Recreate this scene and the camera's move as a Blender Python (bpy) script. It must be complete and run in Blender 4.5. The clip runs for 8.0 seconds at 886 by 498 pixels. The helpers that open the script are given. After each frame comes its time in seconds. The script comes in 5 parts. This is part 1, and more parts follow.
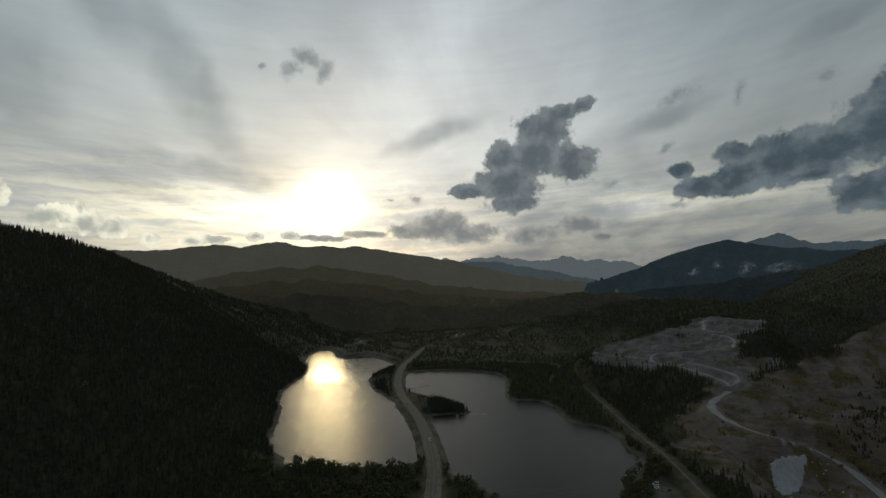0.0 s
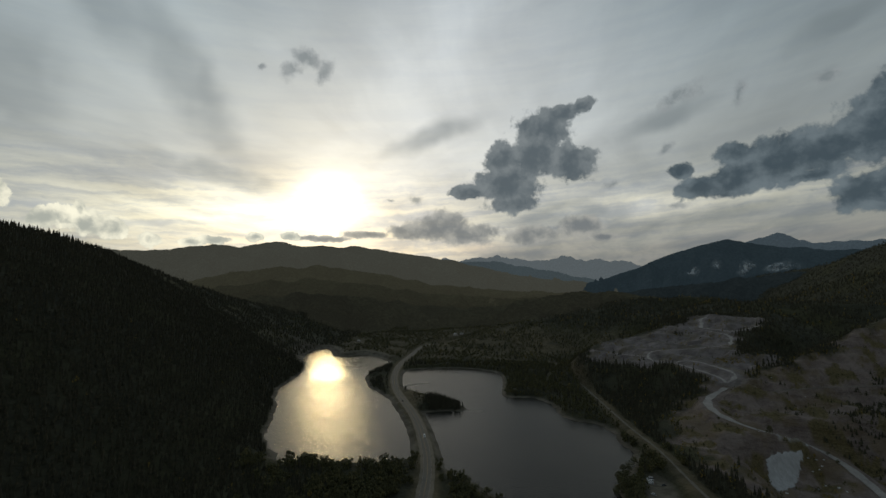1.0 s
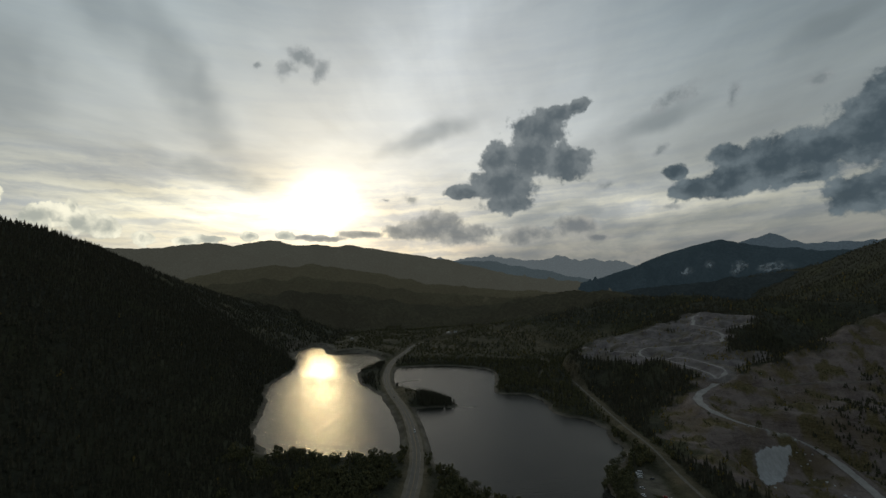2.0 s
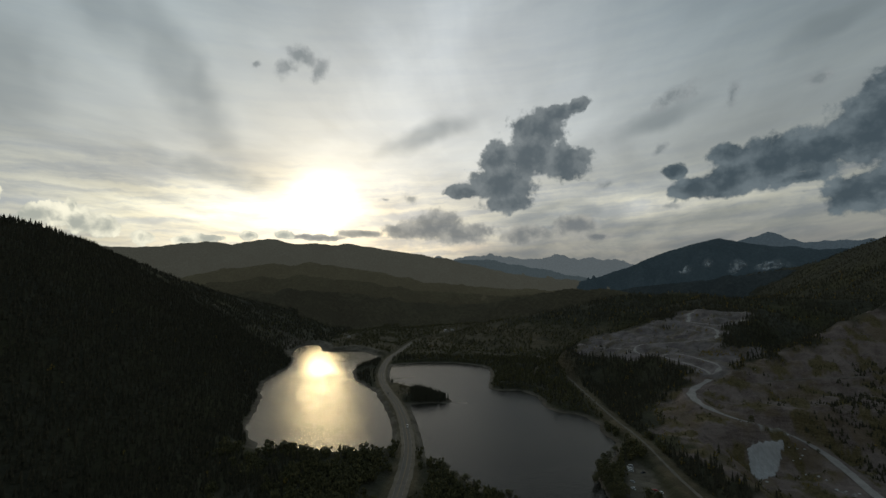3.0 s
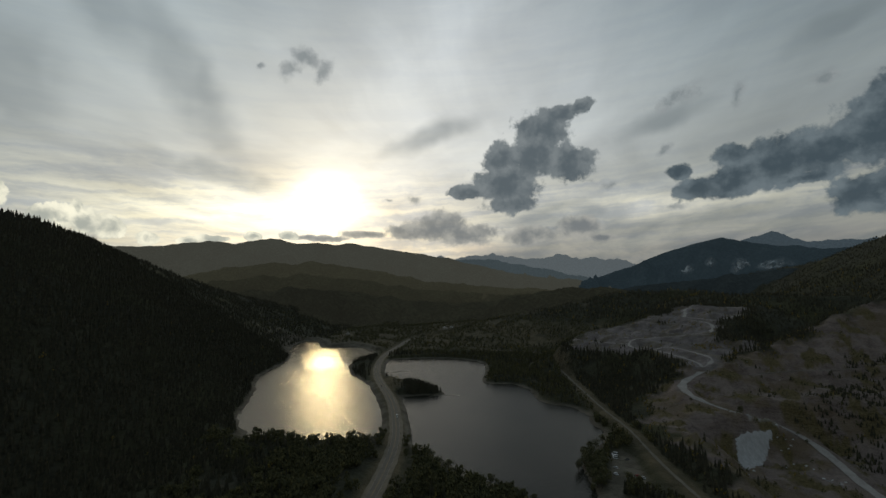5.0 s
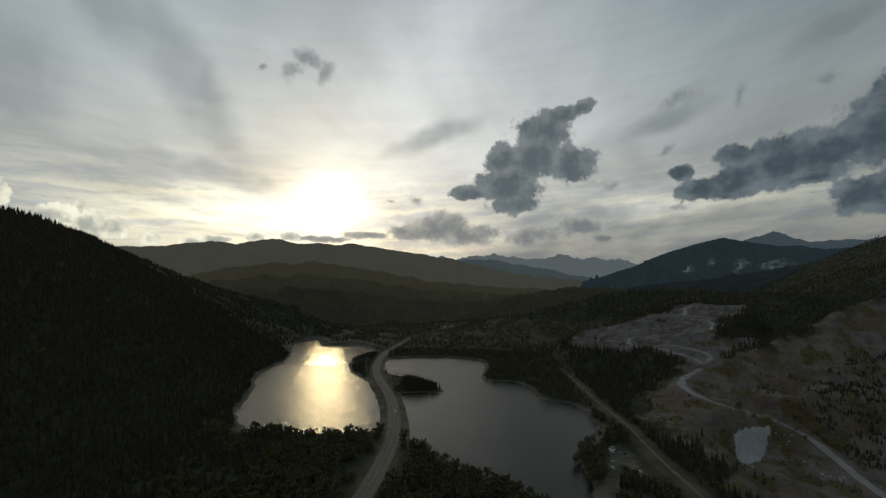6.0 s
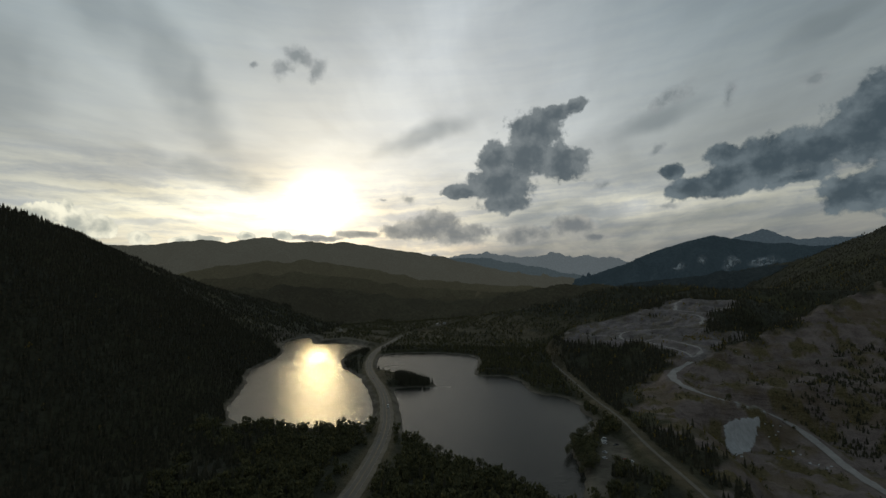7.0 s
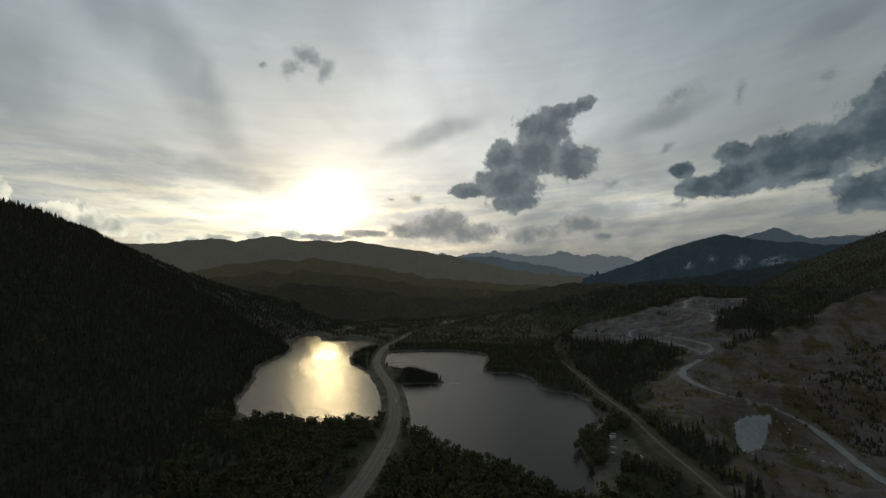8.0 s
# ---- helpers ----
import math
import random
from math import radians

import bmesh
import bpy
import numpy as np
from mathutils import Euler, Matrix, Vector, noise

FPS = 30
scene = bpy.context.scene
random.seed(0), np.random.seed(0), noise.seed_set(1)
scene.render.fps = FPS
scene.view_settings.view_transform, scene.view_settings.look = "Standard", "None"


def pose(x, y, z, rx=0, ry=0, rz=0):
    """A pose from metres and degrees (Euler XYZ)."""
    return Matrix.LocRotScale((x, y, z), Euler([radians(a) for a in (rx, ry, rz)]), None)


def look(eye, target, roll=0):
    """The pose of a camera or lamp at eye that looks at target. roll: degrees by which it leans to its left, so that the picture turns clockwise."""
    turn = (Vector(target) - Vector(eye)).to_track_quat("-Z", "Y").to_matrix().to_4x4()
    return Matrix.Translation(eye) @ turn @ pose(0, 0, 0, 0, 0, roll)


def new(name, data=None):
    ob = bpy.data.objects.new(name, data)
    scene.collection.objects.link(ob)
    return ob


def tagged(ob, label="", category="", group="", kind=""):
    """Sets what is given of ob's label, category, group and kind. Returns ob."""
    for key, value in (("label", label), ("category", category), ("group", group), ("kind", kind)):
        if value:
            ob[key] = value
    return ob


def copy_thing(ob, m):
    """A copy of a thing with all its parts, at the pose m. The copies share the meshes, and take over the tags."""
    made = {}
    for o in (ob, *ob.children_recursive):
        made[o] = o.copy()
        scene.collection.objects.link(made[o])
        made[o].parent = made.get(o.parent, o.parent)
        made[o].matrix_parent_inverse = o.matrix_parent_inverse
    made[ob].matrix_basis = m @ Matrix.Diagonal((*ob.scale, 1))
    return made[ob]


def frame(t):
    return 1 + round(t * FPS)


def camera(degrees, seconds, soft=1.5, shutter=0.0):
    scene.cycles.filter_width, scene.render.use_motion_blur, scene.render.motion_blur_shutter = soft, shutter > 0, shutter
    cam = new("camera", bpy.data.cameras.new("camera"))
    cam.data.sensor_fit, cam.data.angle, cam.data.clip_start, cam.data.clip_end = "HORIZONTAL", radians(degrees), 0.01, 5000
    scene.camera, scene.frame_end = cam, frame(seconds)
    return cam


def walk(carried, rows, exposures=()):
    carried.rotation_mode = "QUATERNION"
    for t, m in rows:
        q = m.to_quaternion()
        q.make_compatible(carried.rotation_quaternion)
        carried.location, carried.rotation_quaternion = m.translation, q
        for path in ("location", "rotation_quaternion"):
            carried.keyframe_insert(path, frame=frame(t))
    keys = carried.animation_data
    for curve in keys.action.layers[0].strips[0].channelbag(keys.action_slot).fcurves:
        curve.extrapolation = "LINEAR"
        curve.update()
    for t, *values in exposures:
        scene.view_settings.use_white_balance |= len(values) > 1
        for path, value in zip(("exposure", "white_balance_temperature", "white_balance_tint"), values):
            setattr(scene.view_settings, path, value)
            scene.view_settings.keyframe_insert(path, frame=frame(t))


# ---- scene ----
import functools

cam = camera(87.0, 8.0)
WALK = [
    (0.0, 0.0, 0.0, 180.0, 0.35, 5.32, 0.13), (0.5, 2.75, 1.56, 176.88, 0.20, 5.30, 0.13),
    (1.0, 6.43, 3.13, 173.86, 0.35, 5.38, 0.12), (1.5, 9.01, 4.70, 170.53, -0.06, 5.41, 0.07),
    (3.0, 19.58, 7.43, 162.54, -0.31, 5.29, -0.04), (3.5, 24.17, 7.25, 159.47, -0.02, 5.34, -0.06),
    (4.0, 28.36, 6.71, 156.66, -0.13, 5.37, -0.08), (4.5, 32.65, 6.05, 153.66, -0.03, 5.35, -0.06),
    (6.0, 40.4, 5.5, 144.89, 0.34, 5.48, -0.12), (6.5, 40.65, 6.1, 142.0, -0.38, 5.46, -0.01),
    (7.0, 40.6, 6.6, 139.13, -0.56, 5.34, 0.11), (7.5, 40.4, 6.7, 136.88, 0.39, 5.25, -0.04),
    (8.0, 40.1, 6.6, 135.24, 0.39, 5.24, -0.02)]
walk(cam, [(t, pose(x, y, z, 90 + pitch, roll, yaw)) for t, x, y, z, yaw, pitch, roll in WALK])

# ------------------------------------------------------------------ node helpers


class Nodes:
    """Short hand for a node tree."""

    def __init__(self, tree):
        self.tree = tree
        tree.nodes.clear()

    def add(self, kind, **props):
        node = self.tree.nodes.new(kind)
        for key, value in props.items():
            setattr(node, key, value)
        return node

    def feed(self, socket, value):
        if isinstance(value, bpy.types.NodeSocket):
            self.tree.links.new(value, socket)
        elif value is not None:
            socket.default_value = value

    def math(self, op, a, b=None, c=None, clamp=False):
        node = self.add("ShaderNodeMath", operation=op, use_clamp=clamp)
        for i, v in enumerate((a, b, c)):
            self.feed(node.inputs[i], v)
        return node.outputs[0]

    def vec(self, op, a, b=None):
        node = self.add("ShaderNodeVectorMath", operation=op)
        self.feed(node.inputs[0], a)
        if op == "SCALE":
            self.feed(node.inputs["Scale"], b)
        elif b is not None:
            self.feed(node.inputs[1], b)
        return node.outputs["Value"] if op in ("LENGTH", "DISTANCE", "DOT_PRODUCT") else node.outputs[0]

    def noise(self, vector, scale, detail=4.0, rough=0.55, distort=0.0, color=False):
        node = self.add("ShaderNodeTexNoise")
        self.feed(node.inputs["Vector"], vector)
        for key, v in (("Scale", scale), ("Detail", detail), ("Roughness", rough), ("Distortion", distort)):
            node.inputs[key].default_value = v
        return node.outputs["Color" if color else "Fac"]

    def place(self, vector, loc=(0, 0, 0), rot=0.0, scale=(1, 1, 1), kind="TEXTURE"):
        node = self.add("ShaderNodeMapping", vector_type=kind)
        self.feed(node.inputs["Vector"], vector)
        node.inputs["Location"].default_value = loc
        node.inputs["Rotation"].default_value = (0, 0, radians(rot))
        node.inputs["Scale"].default_value = scale
        return node.outputs[0]

    def ramp(self, v, lo, hi, a=0.0, b=1.0, smooth=True):
        node = self.add("ShaderNodeMapRange", interpolation_type="SMOOTHSTEP" if smooth else "LINEAR")
        for i, x in enumerate((v, lo, hi, a, b)):
            self.feed(node.inputs[i], x)
        return node.outputs[0]

    def mix(self, f, a, b, blend="MIX"):
        node = self.add("ShaderNodeMix", data_type="RGBA", blend_type=blend, clamp_factor=True)
        self.feed(node.inputs[0], f)
        for socket, v in ((node.inputs[6], a), (node.inputs[7], b)):
            self.feed(socket, (*v, 1.0) if isinstance(v, tuple) and len(v) == 3 else v)
        return node.outputs[2]


# ------------------------------------------------------------------ sky, sun

SUN_AZ, SUN_EL = -14.1, 10.8      # degrees right of north, above the horizon

sun_from = Vector((math.sin(radians(SUN_AZ)) * math.cos(radians(SUN_EL)), math.cos(radians(SUN_AZ)) * math.cos(radians(SUN_EL)), math.sin(radians(SUN_EL))))

BIG_CLOUD = [(16.7, 21.5, 1.6, 0.6, 20), (14.2, 20.8, 2.3, 0.9, 10), (12.3, 19.2, 3.0, 1.9, 0), (15.4, 15.1, 2.6, 1.7, -5), (11.4, 16.4, 3.1, 2.2, 0),
             (6.9, 16.2, 2.0, 1.7, 30), (7.9, 13.1, 3.6, 2.3, 0), (8.2, 10.9, 2.6, 1.1, 0), (2.8, 12.3, 1.9, 0.8, 0), (17.2, 15.5, 1.0, 1.0, 0)]
EAST_BANK = [(27.1, 13.3, 1.2, 0.7, 0), (28.8, 11.3, 1.9, 1.1, 8), (32.1, 11.7, 3.2, 1.5, 10), (32.3, 14.3, 1.7, 1.0, 0), (35.8, 13.0, 3.2, 2.0, 12),
             (39.9, 13.7, 3.0, 1.9, 16), (43.2, 14.4, 2.6, 2.4, 20), (45.4, 16.3, 2.2, 2.9, 0), (43.0, 9.2, 2.8, 1.7, 0), (46.5, 9.6, 2.4, 2.6, 0), (38.2, 11.2, 2.2, 0.5, 8)]
SCRAPS = [(27.2, 21.1, 2.1, 0.9, 15), (33.2, 20.4, 0.5, 1.3, -15), (25.6, 15.6, 0.9, 0.4, 40), 
          (40.3, 20.0, 1.0, 0.6, 0), (-3.7, 11.5, 0.8, 0.5, -20), (-6.8, 11.2, 0.6, 0.2, 0), (20.1, 12.5, 0.9, 0.4, 10), (26.9, 9.7, 1.0, 0.3, 0),
          (-17.1, 26.6, 1.8, 0.7, -10), (-15.1, 25.4, 0.8, 1.1, -30), (-19.0, 25.2, 1.2, 0.8, 30), (-22.3, 25.3, 0.5, 0.3, 30)]
LOW_BANK = [(-0.5, 8.2, 3.3, 1.5, 0), (-3.0, 7.3, 3.6, 0.9, 0), (2.9, 7.2, 3.2, 1.2, 0), (-5.4, 7.6, 1.3, 0.6, 0), (-9.8, 7.0, 2.4, 0.4, 0), (-15.1, 6.5, 3.0, 0.3, 0), 
            (10.6, 6.9, 2.6, 1.0, 0), (16.0, 7.7, 2.4, 1.2, 0), (18.7, 6.5, 1.3, 0.4, 0)]
CUMULUS = [(-41.3, 7.1, 1.0, 0.8, 0), (-39.8, 7.2, 1.1, 0.9, 0), (-37.9, 7.0, 1.1, 1.0, 0), (-36.1, 6.6, 1.1, 1.0, 0), (-32.7, 5.7, 0.9, 0.7, 0),
           (-38.5, 8.2, 0.4, 0.7, 0), (-45.4, 8.8, 1.2, 1.3, 0), (-28.7, 5.5, 1.0, 0.4, 0), (-26.4, 5.9, 1.1, 0.4, 0), (-22.3, 6.4, 0.8, 0.5, 0), (-18.7, 6.6, 1.0, 0.4, 0)]
SOFT_GREY = [(-31, 23.5, 12.5, 3.6, -52), (-38, 28, 8.0, 3.0, -45), (-26.0, 13.2, 7.6, 1.7, -9), (-44.5, 19.4, 6.2, 6.2, 0), (-1.6, 19.0, 7.4, 1.8, 18),
             (14.9, 9.0, 12.4, 2.4, 0), (29.8, 7.8, 12.7, 2.0, 4), (41.7, 24.5, 5.4, 1.3, 14), (26.4, 19.0, 6.2, 1.6, 15), (41.5, 7.0, 8.0, 3.0, 0)]


def build_sky():
    world = bpy.data.worlds.new("sky")
    scene.world = world
    world.use_nodes = True
    n = Nodes(world.node_tree)
    d = n.add("ShaderNodeTexCoord").outputs["Generated"]
    xyz = n.add("ShaderNodeSeparateXYZ")
    n.feed(xyz.inputs[0], d)
    az = n.math("MULTIPLY", n.math("ARCTAN2", xyz.outputs[0], xyz.outputs[1]), 180 / math.pi)
    el = n.math("MULTIPLY", n.math("ARCSINE", xyz.outputs[2]), 180 / math.pi)
    comb = n.add("ShaderNodeCombineXYZ")
    n.feed(comb.inputs[0], az), n.feed(comb.inputs[1], el)
    sky = comb.outputs[0]

    # ragged edges: the place in the sky is shifted by two sizes of noise
    broad = n.vec("SUBTRACT", n.noise(sky, 0.22, 2, 0.5, color=True), (0.5, 0.5, 0.5))
    small = n.vec("SUBTRACT", n.noise(sky, 0.8, 3, 0.5, color=True), (0.5, 0.5, 0.5))

    @functools.cache
    def ragged(coarse, fine):
        return n.vec("ADD", sky, n.vec("ADD", n.vec("SCALE", broad, coarse), n.vec("SCALE", small, fine)))

    def field(where, blobs):
        out = None
        for a, e, ra, re, rot in blobs:
            r = n.vec("LENGTH", n.place(where, (a, e, 0), rot, (ra, re, 1)))
            v = n.math("SUBTRACT", 1.0, r)
            out = v if out is None else n.math("SMOOTH_MAX", out, v, 0.45)
        return out

    # clear sky behind a high veil
    clear = n.add("ShaderNodeTexSky", sky_type="NISHITA", sun_disc=False)
    clear.sun_elevation, clear.sun_rotation = radians(SUN_EL), radians(SUN_AZ)
    clear_col = n.vec("SCALE", clear.outputs[0], 0.010)
    # a high sheet of cloud, seen in perspective
    lift = n.math("ADD", n.math("MAXIMUM", xyz.outputs[2], 0.0), 0.11)
    sheet = n.add("ShaderNodeCombineXYZ")
    n.feed(sheet.inputs[0], n.math("DIVIDE", xyz.outputs[0], lift))
    n.feed(sheet.inputs[1], n.math("DIVIDE", xyz.outputs[1], lift))
    sheet = sheet.outputs[0]
    bend = n.vec("ADD", sheet, n.vec("SCALE", n.vec("SUBTRACT", n.noise(sheet, 0.5, 3, 0.5, color=True), (0.5, 0.5, 0.5)), 1.1))
    streak = n.noise(n.place(bend, (0.4, 0, 0), 24, (0.9, 2.6, 1)), 1.0, 4, 0.5)
    wisp = n.noise(n.place(bend, (3, 1, 0), -20, (0.34, 1.3, 1)), 1.0, 5, 0.55)
    even = n.math("ADD", n.ramp(streak, 0.34, 0.66, 0.85, 1.14), n.ramp(wisp, 0.3, 0.7, -0.08, 0.08))
    veil = n.mix(n.ramp(el, -2, 36), (0.326, 0.325, 0.290), (0.216, 0.271, 0.296))
    # the sky is dimmer overhead and away from the sun
    toward = n.vec("DOT_PRODUCT", d, tuple(sun_from))
    dim = n.math("MULTIPLY", n.ramp(el, 40, 80, 1, 0.9), n.ramp(toward, -0.6, 0.75, 0.82, 1.0))
    dim = n.math("MULTIPLY", dim, n.ramp(az, 22, 46, 1.0, 0.84))
    base = n.vec("SCALE", n.vec("ADD", n.vec("SCALE", veil, even), clear_col), dim)

    # light of the sun spread by the veil
    def glow(centre, stretch, width, power, colour, strength):
        r = n.vec("LENGTH", n.place(sky, (*centre, 0), 0, (*stretch, 1)))
        f = n.math("POWER", math.e, n.math("MULTIPLY", n.math("POWER", n.math("DIVIDE", r, width), power), -1.0))
        node = n.add("ShaderNodeCombineXYZ")
        for i in range(3):
            node.inputs[i].default_value = colour[i] * strength
        return n.vec("SCALE", node.outputs[0], f)

    here = (SUN_AZ, SUN_EL)
    light = n.vec("ADD", glow(here, (1.15, 1), 1.5, 1.35, (1.0, 0.95, 0.78), 4.5), glow(here, (1.15, 1.0), 4.2, 1.0, (1.0, 0.88, 0.55), 0.50))
    wide = n.vec("ADD", glow(here, (1.2, 1), 22.0, 1.5, (1.0, 0.96, 0.85), 0.25), glow((1, 28), (1.2, 1), 17.0, 2.0, (1.0, 0.96, 0.95), 0.25))
    light = n.vec("ADD", light, n.vec("SCALE", wide, even))
    # thin level bands of cloud low in the sky
    band = n.noise(n.place(ragged(0.5, 0.6), (0, 0, 0), 3, (13.0, 1.1, 1)), 1.0, 4, 0.6)
    banded = n.math("MULTIPLY", n.ramp(band, 0.3, 0.7, -0.24, 0.24), n.ramp(el, 9, 17, 1.0, 0.12))
    # brighter gap between the low clouds on both sides of the sun
    gap = glow((-26, 8.6), (1, 0.22), 12.0, 2.0, (1.0, 0.93, 0.62), 0.50)
    east_gap = glow((24, 9.4), (1, 0.14), 11.0, 2.0, (1.0, 0.90, 0.66), 0.22)
    ember = glow((3.6, 5.4), (1, 0.22), 3.4, 2.0, (1.0, 0.62, 0.26), 0.30)
    light = n.vec("ADD", light, n.vec("SCALE", n.vec("ADD", gap, n.vec("ADD", east_gap, ember)), n.ramp(wisp, 0.3, 0.7, 0.55, 1.35)))
    col = n.vec("ADD", base, light)
    tint = n.add("ShaderNodeCombineXYZ")
    for i, k in enumerate((1.0, 0.85, 0.45)):
        n.feed(tint.inputs[i], n.math("MULTIPLY_ADD", banded, k, 1.0))
    col = n.vec("MULTIPLY", col, tint.outputs[0])

    # soft grey patches in the veil
    soft = n.ramp(field(ragged(2.2, 0.0), SOFT_GREY), -0.15, 0.75, 0, 0.8)
    soft = n.math("MULTIPLY", soft, n.ramp(streak, 0.25, 0.65, 1.0, 0.45))
    col = n.mix(soft, col, (0.135, 0.165, 0.180))

    # murk low in the east
    murk = n.math("MULTIPLY", n.ramp(el, 3.0, 10.5, 0.85, 0), n.ramp(az, -8, 12))
    col = n.mix(murk, col, n.mix(n.ramp(wisp, 0.35, 0.65), (0.150, 0.166, 0.174), (0.25, 0.245, 0.225)))
    # billows of the nearer clouds
    lump = n.noise(ragged(0.5, 0.6), 0.42, 5, 0.58)
    cells = n.add("ShaderNodeTexVoronoi", feature="SMOOTH_F1")
    n.feed(cells.inputs["Vector"], ragged(0.5, 0.6))
    cells.inputs["Scale"].default_value, cells.inputs["Smoothness"].default_value = 0.62, 0.35
    puff = n.math("SUBTRACT", 0.42, cells.outputs["Distance"])
    frill = n.math("SUBTRACT", n.noise(ragged(0.5, 0.6), 1.5, 7, 0.62), 0.5)
    edge = n.math("ADD", n.math("MULTIPLY", puff, 0.7), n.math("MULTIPLY", frill, 0.95))

    def cloud(col, blobs, thick, thin, lo, hi, rough, opacity=1.0, warp=(0.9, 0.7)):
        f = n.math("ADD", field(ragged(*warp), blobs), n.math("MULTIPLY", edge, rough))
        # undersides are darker than the lit upper edges
        tone = n.math("ADD", n.math("ADD", lump, n.math("ADD", n.math("MULTIPLY", puff, 0.28), n.math("MULTIPLY", frill, 0.16))), n.math("MULTIPLY", n.ramp(f, 0.0, 0.7), -0.20))
        shade = n.mix(n.ramp(tone, 0.2, 0.68), thick, thin)
        return n.mix(n.ramp(f, lo, hi, 0, opacity), col, shade)

    col = cloud(col, LOW_BANK, (0.165, 0.182, 0.190), (0.40, 0.395, 0.36), -0.50, 0.15, 1.0, 0.9, (0.5, 0.6))
    col = cloud(col, CUMULUS, (0.40, 0.42, 0.37), (1.0, 0.96, 0.76), -0.50, -0.22, 1.2, 0.95, (0.5, 0.6))
    col = cloud(col, SCRAPS, (0.150, 0.178, 0.190), (0.28, 0.30, 0.31), -0.7, 0.6, 1.7, 0.66)
    col = cloud(col, EAST_BANK, (0.050, 0.073, 0.090), (0.135, 0.170, 0.190), -0.45, -0.05, 0.9, 0.97)
    col = cloud(col, BIG_CLOUD, (0.088, 0.112, 0.128), (0.195, 0.222, 0.232), -0.42, -0.05, 0.9, 0.97)

    # below the horizon the sky fades to the tone of the land
    col = n.mix(n.ramp(el, -6, -1, 1, 0), col, (0.05, 0.055, 0.05))
    bg = n.add("ShaderNodeBackground")
    n.feed(bg.inputs[0], col)
    n.feed(bg.inputs[1], 1.0)
    out = n.add("ShaderNodeOutputWorld")
    n.feed(out.inputs[0], bg.outputs[0])


build_sky()
sun = new("sun", bpy.data.lights.new("sun", "SUN"))
sun.data.energy, sun.data.angle, sun.data.color = 0.14, radians(3.0), (1.0, 0.76, 0.38)
sun.matrix_world = look(sun_from * 3000, (0, 0, 0))

# ------------------------------------------------------------------ materials


def material(name):
    m = bpy.data.materials.new(name)
    m.use_nodes = True
    n = Nodes(m.node_tree)
    bsdf = n.add("ShaderNodeBsdfPrincipled")
    out = n.add("ShaderNodeOutputMaterial")
    n.feed(out.inputs[0], bsdf.outputs[0])
    return m, n, bsdf


def bump(n, bsdf, height, strength, distance):
    node = n.add("ShaderNodeBump")
    n.feed(node.inputs["Strength"], strength)
    n.feed(node.inputs["Distance"], distance)
    n.feed(node.inputs["Height"], height)
    n.feed(bsdf.inputs["Normal"], node.outputs[0])


def simple(name, a, b, scale, rough=0.9, relief=0.2, relief_scale=None, metal=0.0):
    """Two tones broken up by noise of two sizes."""
    m, n, bsdf = material(name)
    at = n.add("ShaderNodeTexCoord").outputs["Object"]
    f = n.math("ADD", n.math("MULTIPLY", n.noise(at, scale, 5, 0.6), 0.6), n.math("MULTIPLY", n.noise(at, scale * 7, 3, 0.6), 0.4))
    n.feed(bsdf.inputs["Base Color"], n.mix(n.ramp(f, 0.35, 0.65), a, b))
    bsdf.inputs["Roughness"].default_value, bsdf.inputs["Metallic"].default_value = rough, metal
    if relief:
        bump(n, bsdf, n.noise(at, relief_scale or scale * 4, 5, 0.6), 0.6, relief)
    return m


